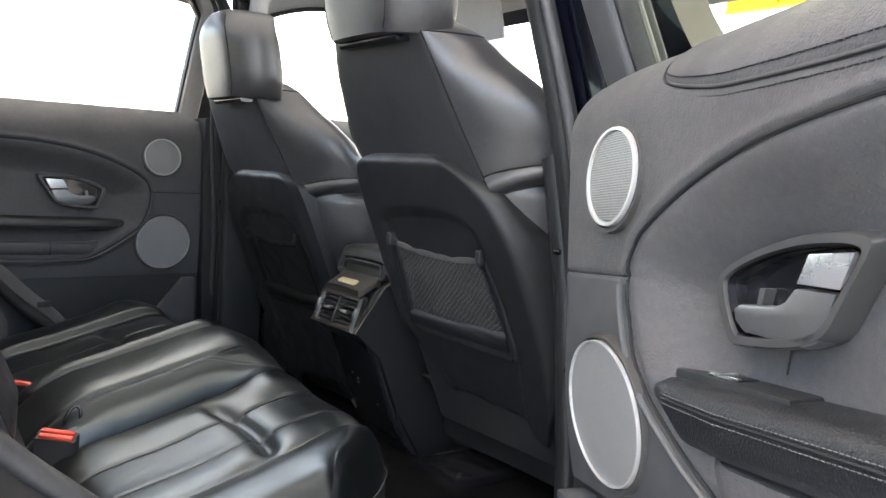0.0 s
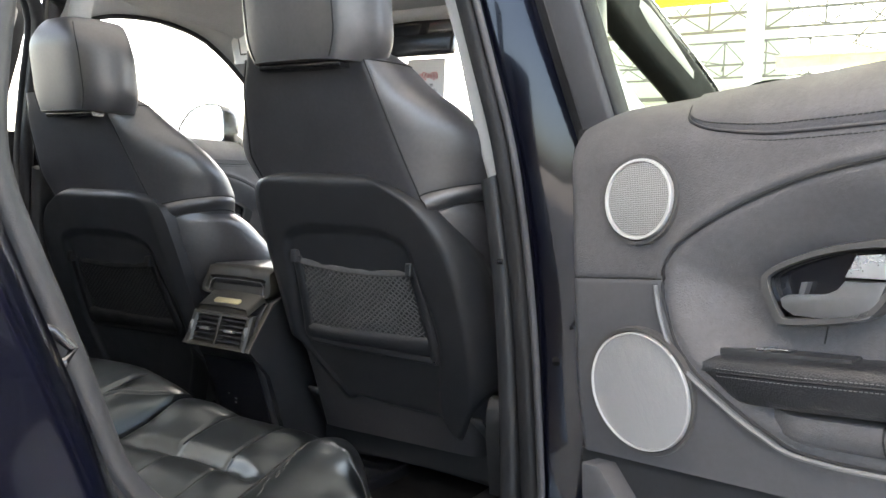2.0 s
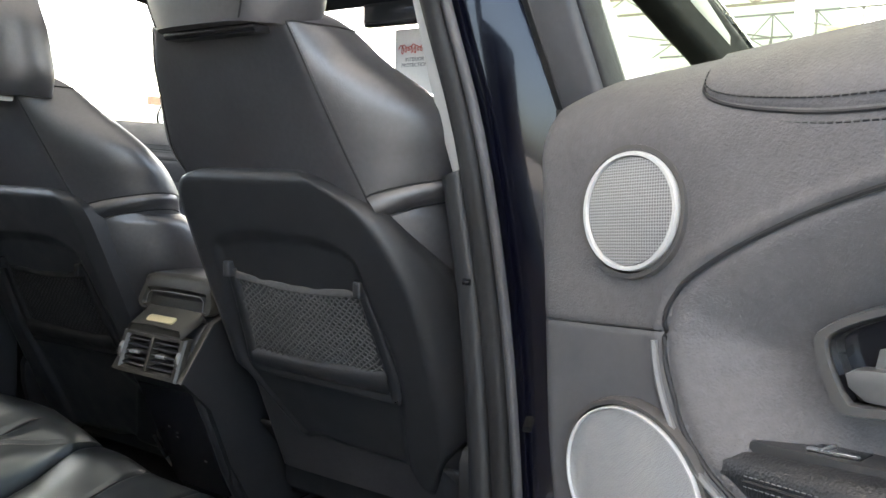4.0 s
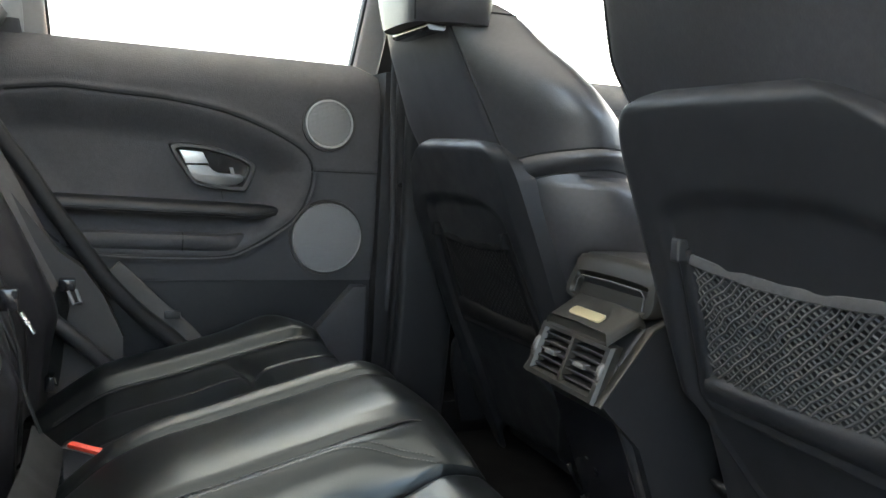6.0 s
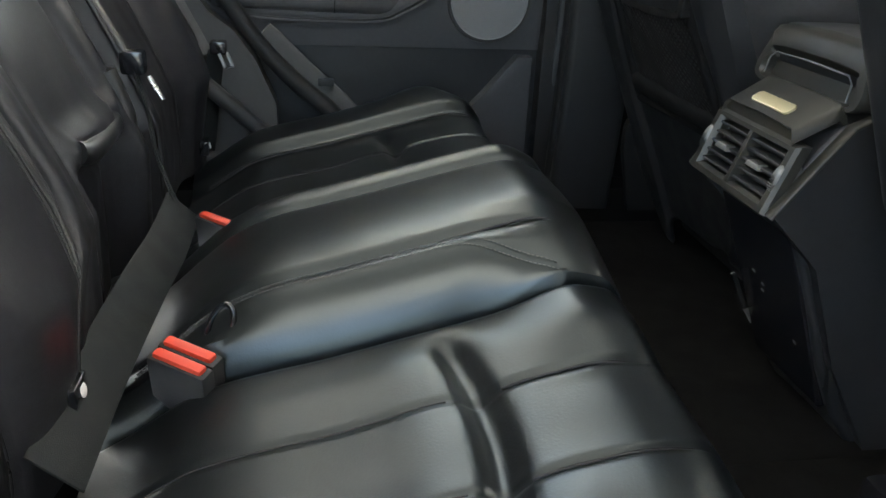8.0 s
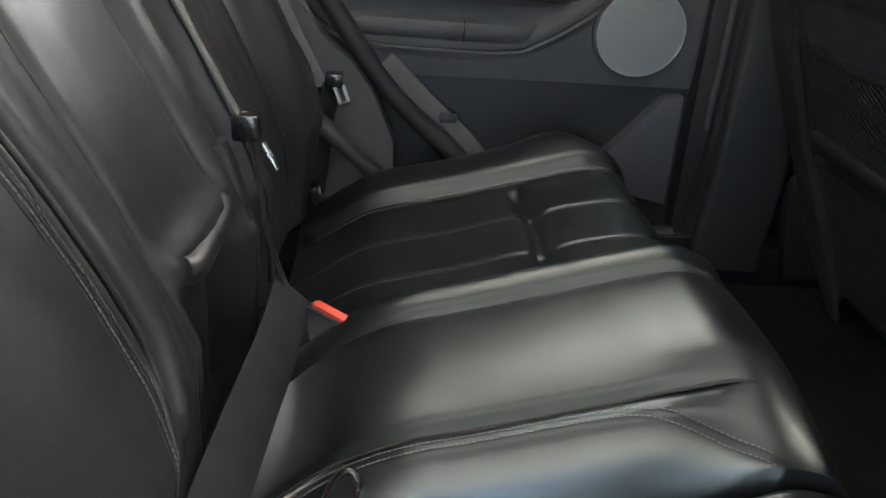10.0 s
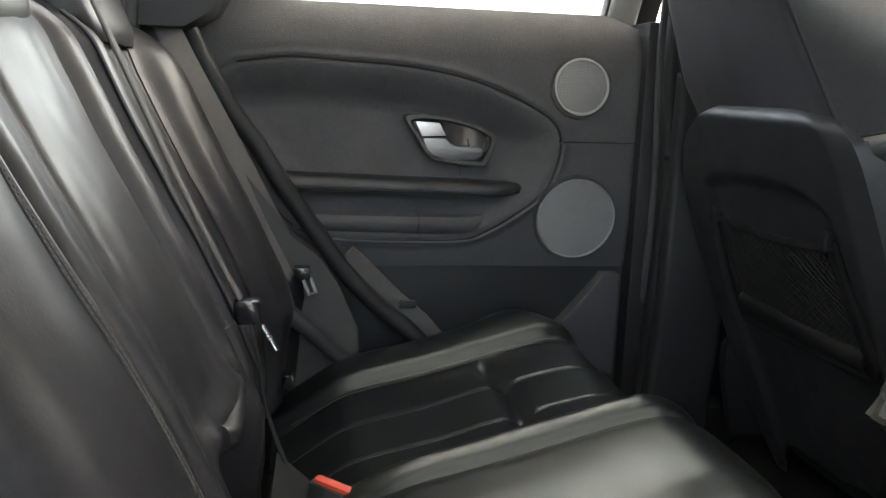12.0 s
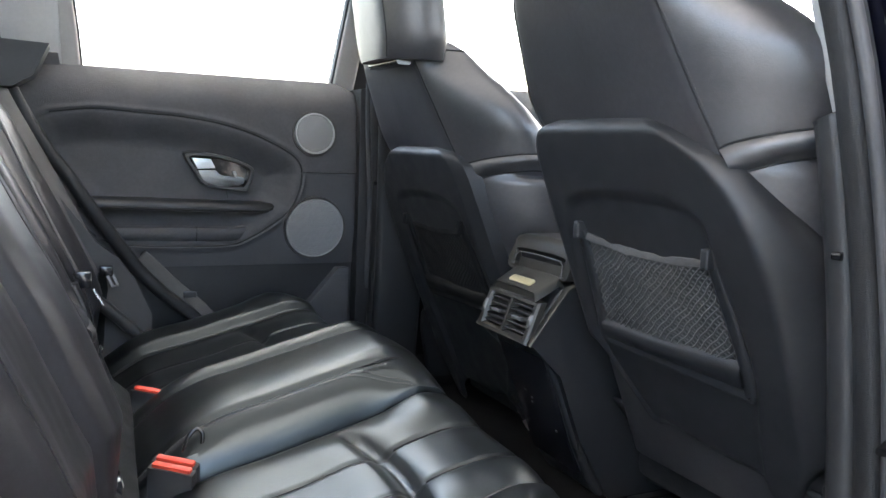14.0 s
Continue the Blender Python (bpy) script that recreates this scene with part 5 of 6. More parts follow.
# scuffed leather along the crown of the near bolster
scuff = random.Random(7)
for k in range(16):
    x0 = 0.29 + 0.0085 * k + scuff.uniform(-0.004, 0.004)
    y0 = lerp(0.976, 1.006, (x0 - 0.28) / 0.15) + scuff.uniform(-0.008, 0.006)
    run = scuff.uniform(0.006, 0.018)
    part("scuff", tube(cushion_line([(x0 + run * q, y0 + 0.25 * run * q) for q in (0, 0.5, 1)], 0.0001), scuff.uniform(0.0004, 0.0009), 5), SCUFF, cush_a)

# backrest
rise = lambda z: 0.0 - (max(z, 0.62) - 0.68) * 0.42 + 0.02 * max(0.62 - z, 0)
proud = table([(0.80, -0.22), (0.83, -0.15), (0.87, -0.09), (0.91, -0.052), (0.95, -0.034), (0.975, -0.030), (1.08, -0.036), (1.185, -0.026), (1.196, -0.032), (1.207, -0.010), (1.245, 0.010), (1.29, 0.018), (1.315, 0.016), (1.330, 0.012), (1.339, 0.002),
               (1.3455, -0.04), (1.3505, -0.04), (1.357, -0.010), (1.366, 0.003), (1.379, 0.008), (1.392, 0.006), (1.42, -0.001), (1.446, -0.006), (1.455, -0.011), (1.464, -0.006), (1.49, -0.003), (1.55, 0.0), (1.61, -0.003), (1.633, -0.009), (1.642, -0.014), (1.651, -0.006),
               (1.667, 0.003), (1.682, 0.005), (1.695, -0.001), (1.704, -0.018), (1.716, -0.042), (1.745, -0.052), (1.765, -0.046), (1.783, -0.022), (1.80, -0.006), (1.82, -0.002), (1.838, -0.010), (1.85, -0.018), (1.93, -0.02), (2.0, -0.018), (2.015, -0.012), (2.05, 0.018), (2.09, 0.032),
               (2.13, 0.030), (2.15, -0.01), (2.16, -0.07)])


fold = table([(0.50, -0.048), (0.58, -0.034), (0.62, -0.004), (0.68, 0.020), (0.75, 0.018), (0.82, 0.010), (0.90, 0.0), (0.95, -0.006), (1.05, -0.010)])
swell = table([(0.47, 0.0), (0.60, 0.008), (0.70, 0.011), (0.78, 0.009), (0.85, 0.003), (0.92, -0.002), (1.06, -0.006)])


def back_pt(y, z):
    bulge = swell(z)
    d = proud(y) * (0.55 + 0.45 * step(0.52, 0.66, z)) * (1 - 0.5 * step(0.97, 1.06, z))
    arm = step(1.462, 1.480, y) * step(1.668, 1.648, y)            # the folded armrest ends in a soft lip over a recess
    d += arm * (0.010 * math.exp(-((z - 0.682) / 0.016) ** 2) - 0.036 * step(0.668, 0.640, z))
    y += fold(z) * math.exp(-((y - 1.365) / 0.06) ** 2)
    topr = 0.055 * clamp((z - 1.0) / 0.06) ** 2.4
    wrin = 0.002 * noise.noise(V(y * 11, z * 11, 7.7)) + 0.001 * noise.noise(V(y * 40, z * 18, 2.1))
    return V(rise(z) + bulge + d - topr + wrin, y, z + 0.22 * d * 0.4)


def back_sheet(y0, y1, n):
    def f(i, j):
        y = lerp(y0, y1, i / (n - 1))
        if j < 90:
            return back_pt(y, lerp(0.47, 1.062, j / 89))
        k = (j - 89) / 6
        return back_pt(y, 1.062) + V(-0.10 * k, 0, 0.012 * math.sin(3.1 * k) - 0.03 * k)
    return grid(n, 96, f)


back_a = part("backrest", back_sheet(0.802, SPLIT - 0.001, 130), LEATHER_BACK, bench, "black leather backrest")
back_b = part("backrest", back_sheet(SPLIT + 0.001, 2.158, 190), LEATHER_BACK, bench, "black leather backrest with middle armrest panel")
for own, ys in ((back_a, (0.975, 1.198)), (back_b, (1.455, 1.642, 1.847, 2.008))):
    for y in ys:
        part("seam", tube([back_pt(y, z) + V(0.0006, 0, 0) for z in np.linspace(0.50, 1.05, 50)], 0.0012, 6), SEAM, own)
for own, y in ((back_a, 1.3345), (back_b, 1.3605), (back_b, 1.797), (back_b, 2.142)):
    part("piping", tube([back_pt(y, z) + V(0.0015, 0, 0) for z in np.linspace(0.50, 1.04, 60)], 0.0032, 8), LEATHER_SOFT, own, "leather piping")
for y in (1.316, 1.3255):
    part("piping_stitching", stitches([back_pt(y, z) + V(0.001, 0, 0) for z in np.linspace(0.50, 1.04, 60)], 0.005, 0.0034, 0.0007, up=(1, 0, 0)), THREAD, back_a)
    part("seam", tube([back_pt(y - 0.004, z) + V(0.0004, 0, 0) for z in np.linspace(0.50, 1.04, 60)], 0.0009, 6), SEAM, back_a)
part("armrest_roll", sweep(spline([V(-0.006, 1.684, 0.715), V(0.006, 1.685, 0.680), V(0.012, 1.683, 0.652), V(0.004, 1.680, 0.632)], 24), slab(0.036, 0.030, 0.014), up=(1, 0, 0)), LEATHER_SOFT, back_b, "folded armrest end")
part("armrest_lip", tube(spline([V(0.012, 1.482, 0.676), V(0.018, 1.50, 0.672), V(0.016, 1.57, 0.668), V(0.011, 1.63, 0.666), V(0.002, 1.655, 0.668)], 24), 0.012, 12), LEATHER_SOFT, back_b, "rounded leather lip of the folded armrest")
back_panel = part("back_board", grid(20, 12, lambda i, j: V(rise(lerp(0.44, 1.05, j / 11)) - 0.10, lerp(0.80, 2.16, i / 19), lerp(0.44, 1.05, j / 11))), FELT, bench)


def rear_headrest(y):
    loops = []
    for k in range(20):
        q = k / 19
        z = lerp(1.012, 1.19, q)
        e = (1 - clamp((q - 0.7) / 0.3) ** 2.2 * 0.35) * (1 - clamp((0.18 - q) / 0.18) ** 2 * 0.16)
        x0 = rise(z) - 0.055
        half = [(0, 0.0), (0.08, 0.002), (0.118, 0.018), (0.128, 0.05), (0.122, 0.085), (0.10, 0.102), (0.0, 0.108)]
        loop = half + [(-a, b) for a, b in reversed(half[1:-1])]
        loops.append([V(x0 + (p.y - 0.05) * e, y + p.x * e, z) for p in spline([(a, b, 0) for a, b in loop], 40, True)])
    h = part("headrest", loft(loops), LEATHER_BACK, bench, "black leather rear headrest")
    for s in (1, -1):
        part("post", tube([(rise(1.0) - 0.05, y + s * 0.05, 0.98), (rise(1.05) - 0.045, y + s * 0.05, 1.06)], 0.006, 10), CHROME, h)
    part("seam", tube([loops[k][10] + V(0.0004, 0, 0) for k in range(1, 18)], 0.0013, 6), SEAM, h)


for y in (1.08, 1.50, 1.93):
    rear_headrest(y)

# trim between the bench and the body, both sides
for s in (1,):
    wy = lambda y: y
    tr = root("side_bolster", (0.05, wy(2.18), 0.50), "dark grey moulded trim beside the rear bench", "trim", kind="structure")
    prof = [(0.17, 0.46), (0.17, 0.56), (0.135, 0.64), (0.10, 0.69), (0.060, 0.72), (-0.02, 0.83), (-0.10, 0.96), (-0.15, 1.06), (-0.28, 1.06), (-0.24, 0.46)]
    part("moulding", prism(prof, lambda u, z, v: V(u, wy(2.180 + v), z), 0.0, 0.060, 0.015), TRIM_DARK, tr, "grey moulded side trim")
    shelf = [(-0.10, 1.05), (-0.06, 1.075), (-0.03, 1.14), (-0.36, 1.15), (-0.36, 1.05)]
    part("belt_shelf", prism(shelf, lambda u, z, v: V(u, wy(2.13 + v), z), 0.0, 0.16, 0.012), SHELL, tr, "black belt guide shelf")
    strip = [(0.148, 0.684, 2.222), (0.168, 0.666, 2.228), (0.22, 0.612, 2.236), (0.285, 0.552, 2.245), (0.33, 0.50, 2.25)]
    part("sill_strip", sweep([V(x, wy(y - 0.004), z) for x, z, y in strip], slab(0.040, 0.008, 0.003), up=(0, 1, 0)), WEBBING, tr, "flat grey sill strip")
    edge = [(0.34, 0.47), (0.30, 0.53), (0.22, 0.60), (0.165, 0.66), (0.115, 0.73), (0.06, 0.81), (0.023, 0.869), (-0.014, 0.92), (-0.06, 1.0), (-0.10, 1.09), (-0.12, 1.18)]
    part("arch_seal", sweep(spline([V(x - 0.022, wy(2.218), z) for x, z in edge], 50), slab(0.030, 0.044, 0.012), up=(0, 1, 0)), RUBBER, tr, "thick black rubber seal")
    part("clip", box((0.245, wy(2.225) - 0.004, 0.585), (0.275, wy(2.225) + 0.004, 0.60), 0.002), SHELL, tr)


# ---- seat belts ----
def belt_path(points, n=40):
    return spline(points, n)


b1 = root("seat_belt", (0.074, 2.176, 0.646), "grey woven outer seat belt with black tongue", "seat belt", "seat belts")
web = part("webbing", sweep(belt_path([(-0.145, 2.165, 1.085), (-0.112, 2.17, 1.01), (-0.045, 2.178, 0.88), (0.012, 2.184, 0.765), (0.052, 2.186, 0.688), (0.062, 2.18, 0.650)]), slab(0.046, 0.0022, 0.0009), up=lambda i: (0.55, -0.75, 0.3)), WEBBING, b1, "flat grey webbing")
tg = part("tongue", box((0.060, 2.155, 0.652), (0.088, 2.195, 0.674), 0.004), GLOSS, b1, "black belt tongue")
part("blade", merge(sweep([(0.076, 2.150, 0.655), (0.086, 2.146, 0.632)], slab(0.006, 0.0025, 0.001), up=(0.3, -1, 0)), sweep([(0.088, 2.165, 0.655), (0.097, 2.160, 0.632)], slab(0.006, 0.0025, 0.001), up=(0.3, -1, 0)), sweep([(0.085, 2.144, 0.631), (0.098, 2.162, 0.631)], slab(0.005, 0.0025, 0.001), up=(0, 0, 1))), DULL_STEEL, tg, "steel blade")
part("lap_webbing", sweep(belt_path([(0.070, 2.176, 0.650), (0.060, 2.150, 0.60), (0.055, 2.12, 0.54), (0.05, 2.10, 0.50)]), slab(0.046, 0.0022, 0.0009), up=(0.8, -0.6, 0)), WEBBING_DARK, b1)

b2 = root("seat_belt", (0.026, 1.745, 0.70), "grey middle seat belt lying across the bench", "seat belt", "seat belts")
part("webbing", sweep(belt_path([(-0.13, 1.716, 1.05), (-0.064, 1.726, 0.893), (-0.024, 1.736, 0.80), (0.010, 1.744, 0.727)]), slab(0.013, 0.004, 0.0018), up=(0.9, -0.12, 0.38)), WEBBING, b2, "grey webbing seen on edge")
tg = part("tongue", box((0.002, 1.732, 0.700), (0.032, 1.758, 0.730), 0.006), GLOSS, b2, "black belt tongue")
part("blade", sweep([(0.034, 1.747, 0.697), (0.050, 1.741, 0.669)], slab(0.008, 0.003, 0.001), up=(1, -0.4, 0.3)), CHROME, tg, "bright steel blade")
for dy in (0.0, 0.011):
    part("lap_webbing", sweep(belt_path([(0.020, 1.735 + dy, 0.705), (0.030, 1.728 + dy, 0.660), (0.040, 1.715 + dy, 0.60), (0.062, 1.700 + dy, 0.540)]), slab(0.005, 0.0022, 0.0009), up=(0.9, -0.1, 0.3)), WEBBING_DARK, b2)
part("floor_webbing", sweep(belt_path([(0.068, 1.71, 0.538), (0.066, 1.60, 0.532), (0.060, 1.50, 0.532), (0.054, 1.39, 0.530), (0.050, 1.30, 0.526), (0.045, 1.20, 0.515)]), slab(0.052, 0.0022, 0.0009), up=(0.7, -0.15, 0.7)), WEBBING_DARK, b2, "black webbing lying in the seat crease")


def buckle(at, turn, label):
    b = root("belt_buckle", at, label, "buckle", "belt buckles")
    x, y, z = at
    part("body", box((x - 0.032, y - 0.0085, z - 0.060), (x + 0.032, y + 0.0085, z - 0.002), 0.003), SHELL, b)
    part("button", box((x - 0.027, y - 0.0055, z - 0.010), (x + 0.027, y + 0.0055, z + 0.003), 0.003), RED, b, "red release button")
    b.rotation_euler = [radians(a) for a in turn]
    return b


buckle((0.116, 1.664, 0.536), (8, 4, -38), "black belt buckle with red button in the seat crease")
buckle((0.114, 1.343, 0.523), (10, 6, -32), "black belt buckle with red button beside the split")
buckle((0.121, 1.361, 0.525), (10, 6, -32), "second belt buckle with red button beside the split")

def anchor_tag(at):
    t = root("anchor_marker", at, "small white anchorage marker in the seat crease", "marker", "anchorage markers")
    x, y, z = at
    part("badge", disc((0, 0), 0.0075, 0.001, lambda u, w, v: V(x + v + 0.004 - 0.4 * w * 0.5, y + u, z + w * 0.8)), PAPER, t, "white round badge")
    part("holder", box((x - 0.012, y - 0.018, z - 0.014), (x + 0.003, y + 0.018, z + 0.010), 0.003), GLOSS, t)


anchor_tag((0.056, 2.078, 0.512))
anchor_tag((0.044, 1.283, 0.535))
loop_end = part("belt_loop", tube(spline([V(0.128, 1.385, 0.500), V(0.138, 1.388, 0.540), V(0.152, 1.390, 0.556), V(0.160, 1.384, 0.545), V(0.150, 1.380, 0.500)], 24), 0.003, 8), GLOSS, origin=(0.14, 1.385, 0.5))
tagged(loop_end, "black wire loop beside the belt buckles", "belt loop")


# ---- centre console ----
CC = 1.482                                    # the console's own middle line
con = root("center_console", (0.85, CC, 0.34), "black rear end of the center console with air vents", "console")
tilt = lambda u, z, v: V(0.692 + 0.36 * (z - 0.648) - v, CC + u, z)
body = part("body", prism([(0.706, 0.640), (0.724, 0.690), (0.752, 0.728), (0.80, 0.742), (1.55, 0.742), (1.55, 0.34), (0.86, 0.34), (0.83, 0.38), (0.795, 0.45), (0.760, 0.54), (0.722, 0.62)], lambda u, z, v: V(u, CC + v, z), -0.084, 0.084, 0.0), SHELL, con, "black console body")
bv = body.modifiers.new("soft", "BEVEL")
bv.width, bv.segments, bv.limit_method = 0.006, 3, "ANGLE"
for yy in (-0.091, 0.091):
    part("side_panel", prism([(0.692, 0.639), (0.722, 0.680), (0.760, 0.730), (0.800, 0.748), (1.55, 0.748), (1.55, 0.34), (0.872, 0.34), (0.80, 0.46), (0.752, 0.58)], lambda u, z, v: V(u, CC + yy + v, z), -0.007, 0.007, 0.0), SHELL, con, "black console side")
    part("edge_trim", sweep([(0.689, CC + yy, 0.637), (0.720, CC + yy, 0.6795), (0.759, CC + yy, 0.7305), (0.785, CC + yy, 0.742)], slab(0.015, 0.005, 0.002), up=(-1, 0, 0.9)), BRONZE, con, "bronze grey edge trim")
vent = part("vent_frame", frame_ring([(-0.086, 0.637), (0.086, 0.637), (0.086, 0.709), (-0.086, 0.709)], [(-0.0705, 0.648), (0.0705, 0.648), (0.0705, 0.701), (-0.0705, 0.701)], tilt, -0.010, 0.006), BRONZE, con, "bronze grey vent surround", False)
part("vent_well", prism([(-0.073, 0.645), (0.073, 0.645), (0.073, 0.704), (-0.073, 0.704)], tilt, -0.016, -0.014), SEAM, vent)
part("divider", prism([(-0.0035, 0.646), (0.0035, 0.646), (0.0035, 0.703), (-0.0035, 0.703)], tilt, -0.012, 0.0065, 0.001), BRONZE, vent)
for k in range(5):
    z = 0.6535 + 0.0105 * k
    for a, b in ((-0.070, -0.003), (0.003, 0.070)):
        part("slat", prism([(a, z - 0.0012), (b, z - 0.0012), (b, z + 0.0012), (a, z + 0.0012)], tilt, -0.012, 0.0035, 0.0006), PLASTIC, vent)
for yy in (-0.032, 0.040):
    part("slider", prism([(yy - 0.014, 0.6715), (yy + 0.014, 0.6715), (yy + 0.011, 0.6775), (yy - 0.011, 0.6775)], tilt, -0.004, 0.0075, 0.0015), DULL_STEEL, vent, "silver vent slider")
for d in (-1, 1):
    rim = [tilt(d * 0.0745, 0.6735, -0.008), tilt(d * 0.0765, 0.6735, -0.008), tilt(d * 0.0815, 0.6735, -0.008), tilt(d * 0.0835, 0.6735, -0.008)]
    wheel = part("thumbwheel", sweep(rim, circle(0.0175, 28), up=(0, 0, 1), scale=lambda k: 1.0 - 0.12 * abs(2 * k - 1) ** 3), DULL_STEEL, vent, "knurled chrome thumbwheel")
    for k in range(18):
        a = math.radians(100 + 10 * k)
        c = tilt(d * 0.079, 0.6735 + 0.0176 * math.sin(a), -0.008 - 0.0176 * math.cos(a))
        part("ridge", box((c.x - 0.0007, c.y - 0.004, c.z - 0.0007), (c.x + 0.0007, c.y + 0.004, c.z + 0.0007)), DULL_STEEL, wheel, "", False)
# the lid: a raised sloping block with bevelled ends over the vents
def lid_loop(q):
    x, z = lerp(0.707, 0.752, q), lerp(0.722, 0.748, q)
    w = lerp(0.0745, 0.0785, q)
    drop = 0.014
    return [V(x, CC - w, z - drop), V(x, CC - w + 0.002, z - 0.004), V(x + 0.002, CC - w + 0.008, z + 0.001), V(x + 0.002, CC, z + 0.003), V(x + 0.002, CC + w - 0.008, z + 0.001), V(x, CC + w - 0.002, z - 0.004), V(x, CC + w, z - drop)]
lid = part("lid", loft([[p + V(0.004, 0, -0.003) for p in lid_loop(0)]] + [lid_loop(k / 6) for k in range(7)] + [[p + V(0.010, 0, -0.012) for p in lid_loop(1)]]), BRONZE, con, "bronze grey sloping lid")
part("nameplate", prism([(-0.034, 0.010), (0.033, 0.010), (0.037, 0.013), (0.038, 0.022), (0.034, 0.026), (-0.033, 0.026), (-0.037, 0.022), (-0.037, 0.013)], lambda u, w, v: V(0.709 + w * 0.86 - v * 0.5, CC + u, 0.7245 + w * 0.50 + v * 0.86), -0.001, 0.0022, 0.0008), BRASS, lid, "pale gold plate")
# armrest box with the dark grip across its end
AY = CC + 0.020
boxy = part("armrest_box", box((0.780, AY - 0.094, 0.742), (1.30, AY + 0.094, 0.806), 0.016, 4), LEATHER_SOFT, con, "black leather armrest box")
face = lambda u, z, v: V(0.779 + 0.25 * (z - 0.77) - v, AY + u, z)
part("grip", frame_ring([(p.x, p.y) for p in spline([(-0.098, 0.742, 0), (-0.097, 0.790, 0), (-0.085, 0.803, 0), (0, 0.806, 0), (0.085, 0.803, 0), (0.097, 0.790, 0), (0.098, 0.742, 0), (0, 0.740, 0)], 64, True)],
                        [(p.x, p.y) for p in spline([(-0.082, 0.746, 0), (-0.080, 0.765, 0), (-0.072, 0.772, 0), (0, 0.774, 0), (0.072, 0.772, 0), (0.080, 0.765, 0), (0.082, 0.746, 0), (0, 0.745, 0)], 64, True)], face, -0.012, 0.010), BRONZE, boxy, "dark bronze grip frame")
part("grip_edge", tube([face(-0.081, 0.748, 0.0085), face(-0.079, 0.766, 0.0095), face(-0.070, 0.773, 0.0100), face(0, 0.7745, 0.0100), face(0.070, 0.773, 0.0100), face(0.079, 0.766, 0.0095), face(0.081, 0.748, 0.0085)], 0.0011, 6), EDGE, boxy)
part("grip_well", prism([(-0.084, 0.744), (0.084, 0.744), (0.080, 0.770), (-0.080, 0.770)], face, -0.006, -0.003), BRONZE, boxy)
low = part("lower_panel", prism([(-0.072, 0.0), (0.072, 0.0), (0.078, 0.236), (-0.078, 0.236)], lambda u, w, v: V(0.722 + (0.24 - w) * 0.40 - v, CC + u, 0.392 + w), -0.012, 0.004, 0.002), GLOSS, con, "gloss black lower panel")
for dy, w in ((0.030, 0.128), (0.012, 0.118), (0.016, 0.108), (-0.045, 0.070)):
    part("mark", prism([(dy - 0.003, w), (dy + 0.003, w), (dy + 0.003, w + 0.0035), (dy - 0.003, w + 0.0035)], lambda u, q, v: V(0.722 + (0.24 - q) * 0.40 - v, CC + u, 0.392 + q), 0.0038, 0.0046), DULL_STEEL, low, "small grey mark")
part("chrome_strip", sweep([(0.765, CC + 0.080, 0.495), (0.785, CC + 0.080, 0.455), (0.812, CC + 0.078, 0.415)], slab(0.007, 0.004, 0.001), up=(0, 1, 0)), CHROME, con)

mat = root("floor_mat", (0.75, 1.1, 0.36), "black carpet mat in the rear footwell", "floor mat")
part("mat_body", box((0.52, 0.86, 0.342), (1.0, 1.36, 0.358), 0.005), CARPET, mat)
duct = root("floor_duct", (0.86, 1.22, 0.34), "black plastic heater duct under the front seat", "duct")
part("housing", box((0.80, 1.16, 0.335), (0.98, 1.30, 0.385), 0.012), GLOSS, duct)
part("bolt", tube([(0.815, 1.175, 0.384), (0.815, 1.175, 0.389)], 0.005, 8), CHROME, duct)


# ---- the hall outside ----
ground = part("ground", grid(30, 30, lambda i, j: V(lerp(-400, 400, i / 29), lerp(-400, 400, j / 29), 0)), CONCRETE)
tagged(ground, "worn pale concrete ground", "ground", kind="structure")


def column(x, y):
    c = root("column", (x, y, 0), "white painted steel hall column", "column", "hall columns")
    part("shaft", merge(box((x - 0.2, y - 0.2, 0), (x + 0.2, y - 0.16, 7)), box((x - 0.2, y + 0.16, 0), (x + 0.2, y + 0.2, 7)), box((x - 0.02, y - 0.17, 0), (x + 0.02, y + 0.17, 7))), WHITE_STEEL, c, "", False)
    part("base_plate", box((x - 0.3, y - 0.3, 0), (x + 0.3, y + 0.3, 0.04)), WHITE_STEEL, c, "", False)
    return c


col = column(23, 4.72)
for x, y in ((28, -13), (38, 6.5), (38, -13), (47, 4.9), (47, -13)):
    copy_thing(col, Matrix.Translation((x, y, 0)))


def truss(x):
    """Two chords, crossed braces between them and purlins that run on to the next truss."""
    t = root("roof_truss", (x, 0, 6), "grey-brown steel lattice roof truss", "truss", "roof trusses")
    for z in (5.92, 6.42, 7.3):
        part("chord", box((x - 0.035, -13.2, z - 0.035), (x + 0.035, 12.1, z + 0.035)), GREY_STEEL, t, "", False)
    for k in range(16):
        y = -12.4 + 1.55 * k
        part("post", tube([(x, y, 5.92), (x, y, 7.3)], 0.028, 6), GREY_STEEL, t)
        part("brace", tube([(x, y, 5.92), (x, y + 0.77, 6.42), (x, y + 1.55, 5.92)], 0.024, 6), GREY_STEEL, t)
        part("brace", tube([(x, y, 7.3), (x, y + 0.77, 6.42), (x, y + 1.55, 7.3)], 0.024, 6), GREY_STEEL, t)
        part("gusset", box((x - 0.04, y - 0.09, 5.88), (x - 0.02, y + 0.09, 6.0)), GREY_STEEL, t, "", False)
        if k % 2:
            part("tie", tube([(x, y, 6.42), (x + 4, y + 1.2, 6.1), (x + 9, y, 6.42)], 0.03, 6), GREY_STEEL, t)
    return t


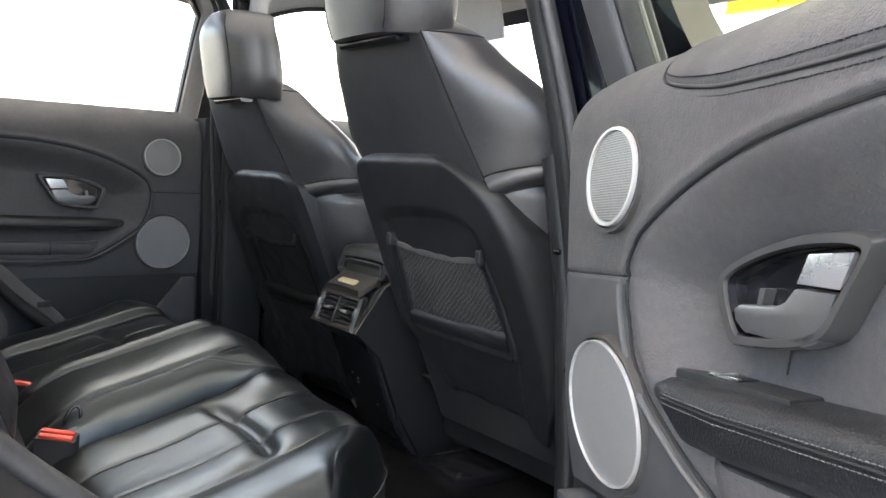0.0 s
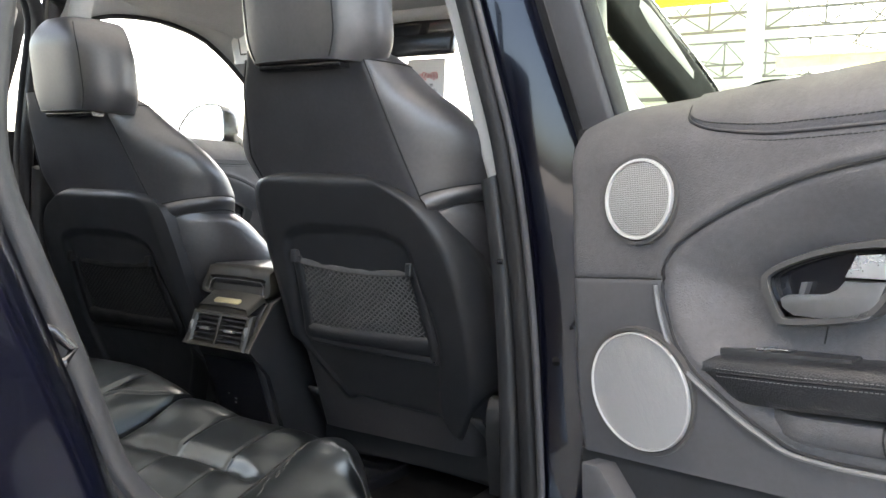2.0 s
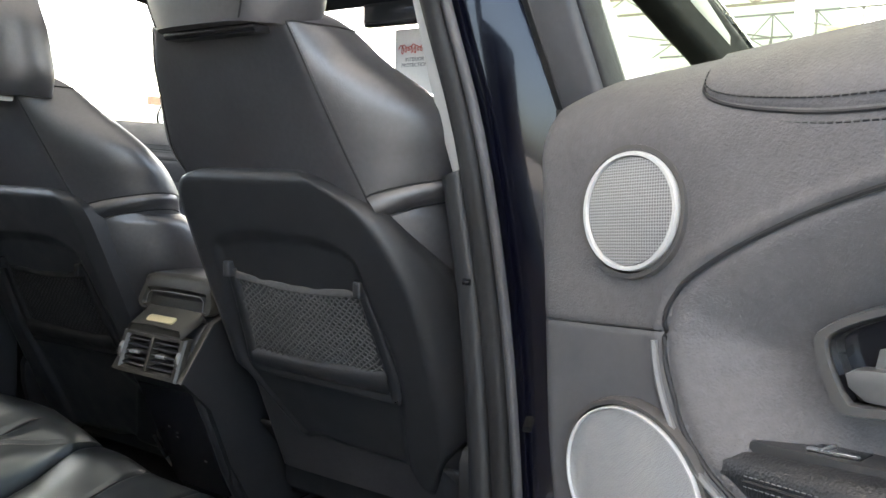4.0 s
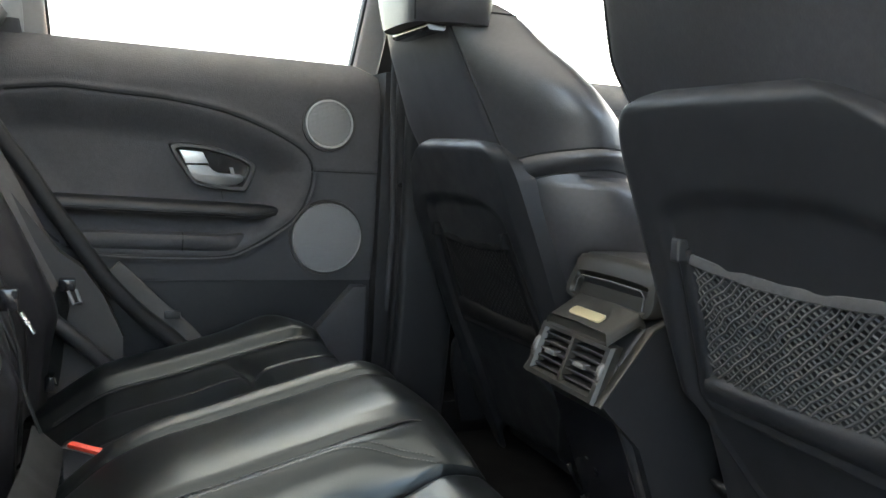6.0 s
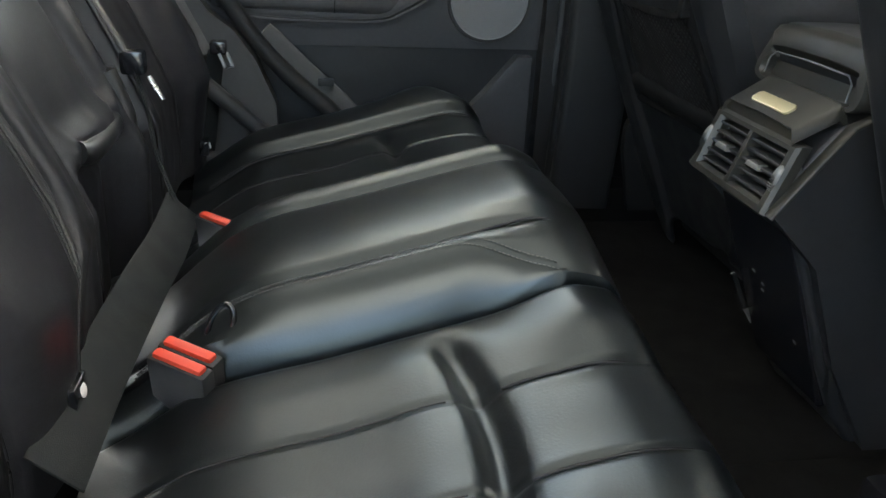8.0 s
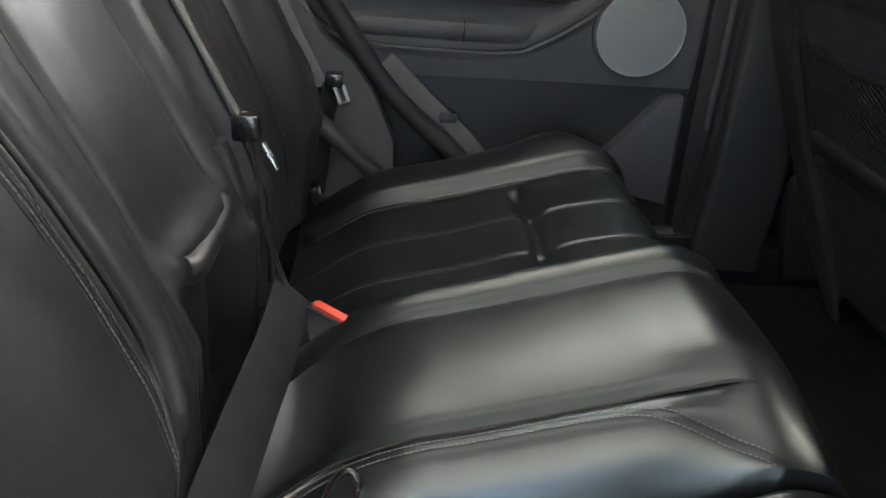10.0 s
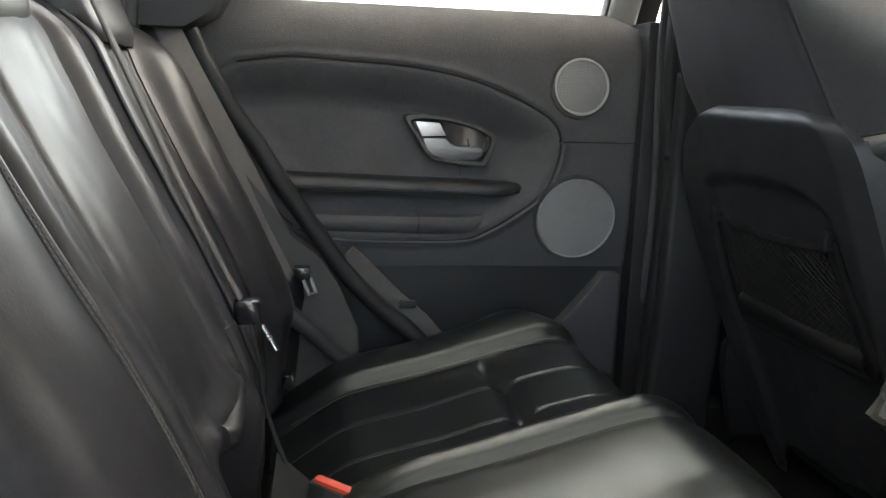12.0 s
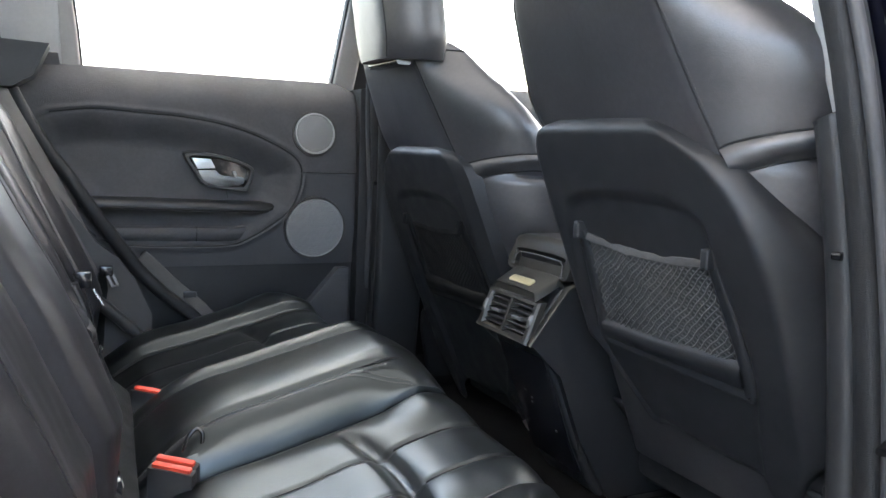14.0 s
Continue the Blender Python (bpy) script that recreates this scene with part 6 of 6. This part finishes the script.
tr0 = truss(24)
for x in (33, 44):
    copy_thing(tr0, Matrix.Translation((x, 0, 6)))


hall = part("hall_roof", grid(40, 40, lambda i, j: V(lerp(-10, 9, i / 39), lerp(-8.5, 11, j / 39), 6.9 + 0.03 * (i % 2))), SKYLIGHT, origin=(0, 0, 6.6))
tagged(hall, "pale translucent sheet roof of the hall above the car", "roof", kind="structure")
for x, y in ((-9, -7.5), (-9, 10), (8, -7.5), (8, 10)):
    copy_thing(col, Matrix.Translation((x, y, 0)))


def crane_beam(x, y0, y1, z, deep, paint, label):
    b = root("crane_beam", (x, y0, z), label, "crane beam", "crane beams")
    part("web", box((x - 0.06, y0, z + 0.06), (x + 0.06, y1, z + deep - 0.06)), paint, b, "", False)
    part("lower_flange", box((x - 0.2, y0, z), (x + 0.2, y1, z + 0.06)), paint, b, "", False)
    part("upper_flange", box((x - 0.2, y0, z + deep - 0.06), (x + 0.2, y1, z + deep)), paint, b, "", False)
    for k in range(int((y1 - y0) / 1.6)):
        part("stiffener", box((x - 0.18, y0 + 0.8 + 1.6 * k, z + 0.06), (x - 0.06, y0 + 0.82 + 1.6 * k, z + deep - 0.06)), paint, b, "", False)
    return b


crane_beam(22.6, 5.4, 16, 6.45, 0.70, YELLOW, "yellow painted overhead crane beam")
crane_beam(24.6, -9, 4.4, 4.85, 0.38, PALE_YELLOW, "pale yellow low crane beam beside the column")
wallh = part("wall_hall", box((34, 5.6, 0), (34.3, 17, 9)), PALE_WALL, None, "", False, origin=(34, 11, 0))
tagged(wallh, "pale green hall wall in the distance", "wall", kind="structure")
part("rail", box((33.9, 5.6, 5.2), (34, 17, 5.35)), GREY_STEEL, wallh, "grey wall rail", False)
part("stripe", box((33.95, 5.6, 3.3), (34, 17, 3.75)), YELLOW, wallh, "yellow wall stripe", False)
fence = root("timber_fence", (8.1, 11, 0), "short brown timber rail on white posts outside", "fence")
part("rail", box((7.72, 11.0, 1.93), (8.52, 11.1, 2.06)), BROWN, fence, "", False)
for x in (7.8, 8.44):
    part("post", box((x - 0.04, 11.02, 0), (x + 0.04, 11.1, 1.94)), WHITE_STEEL, fence, "", False)
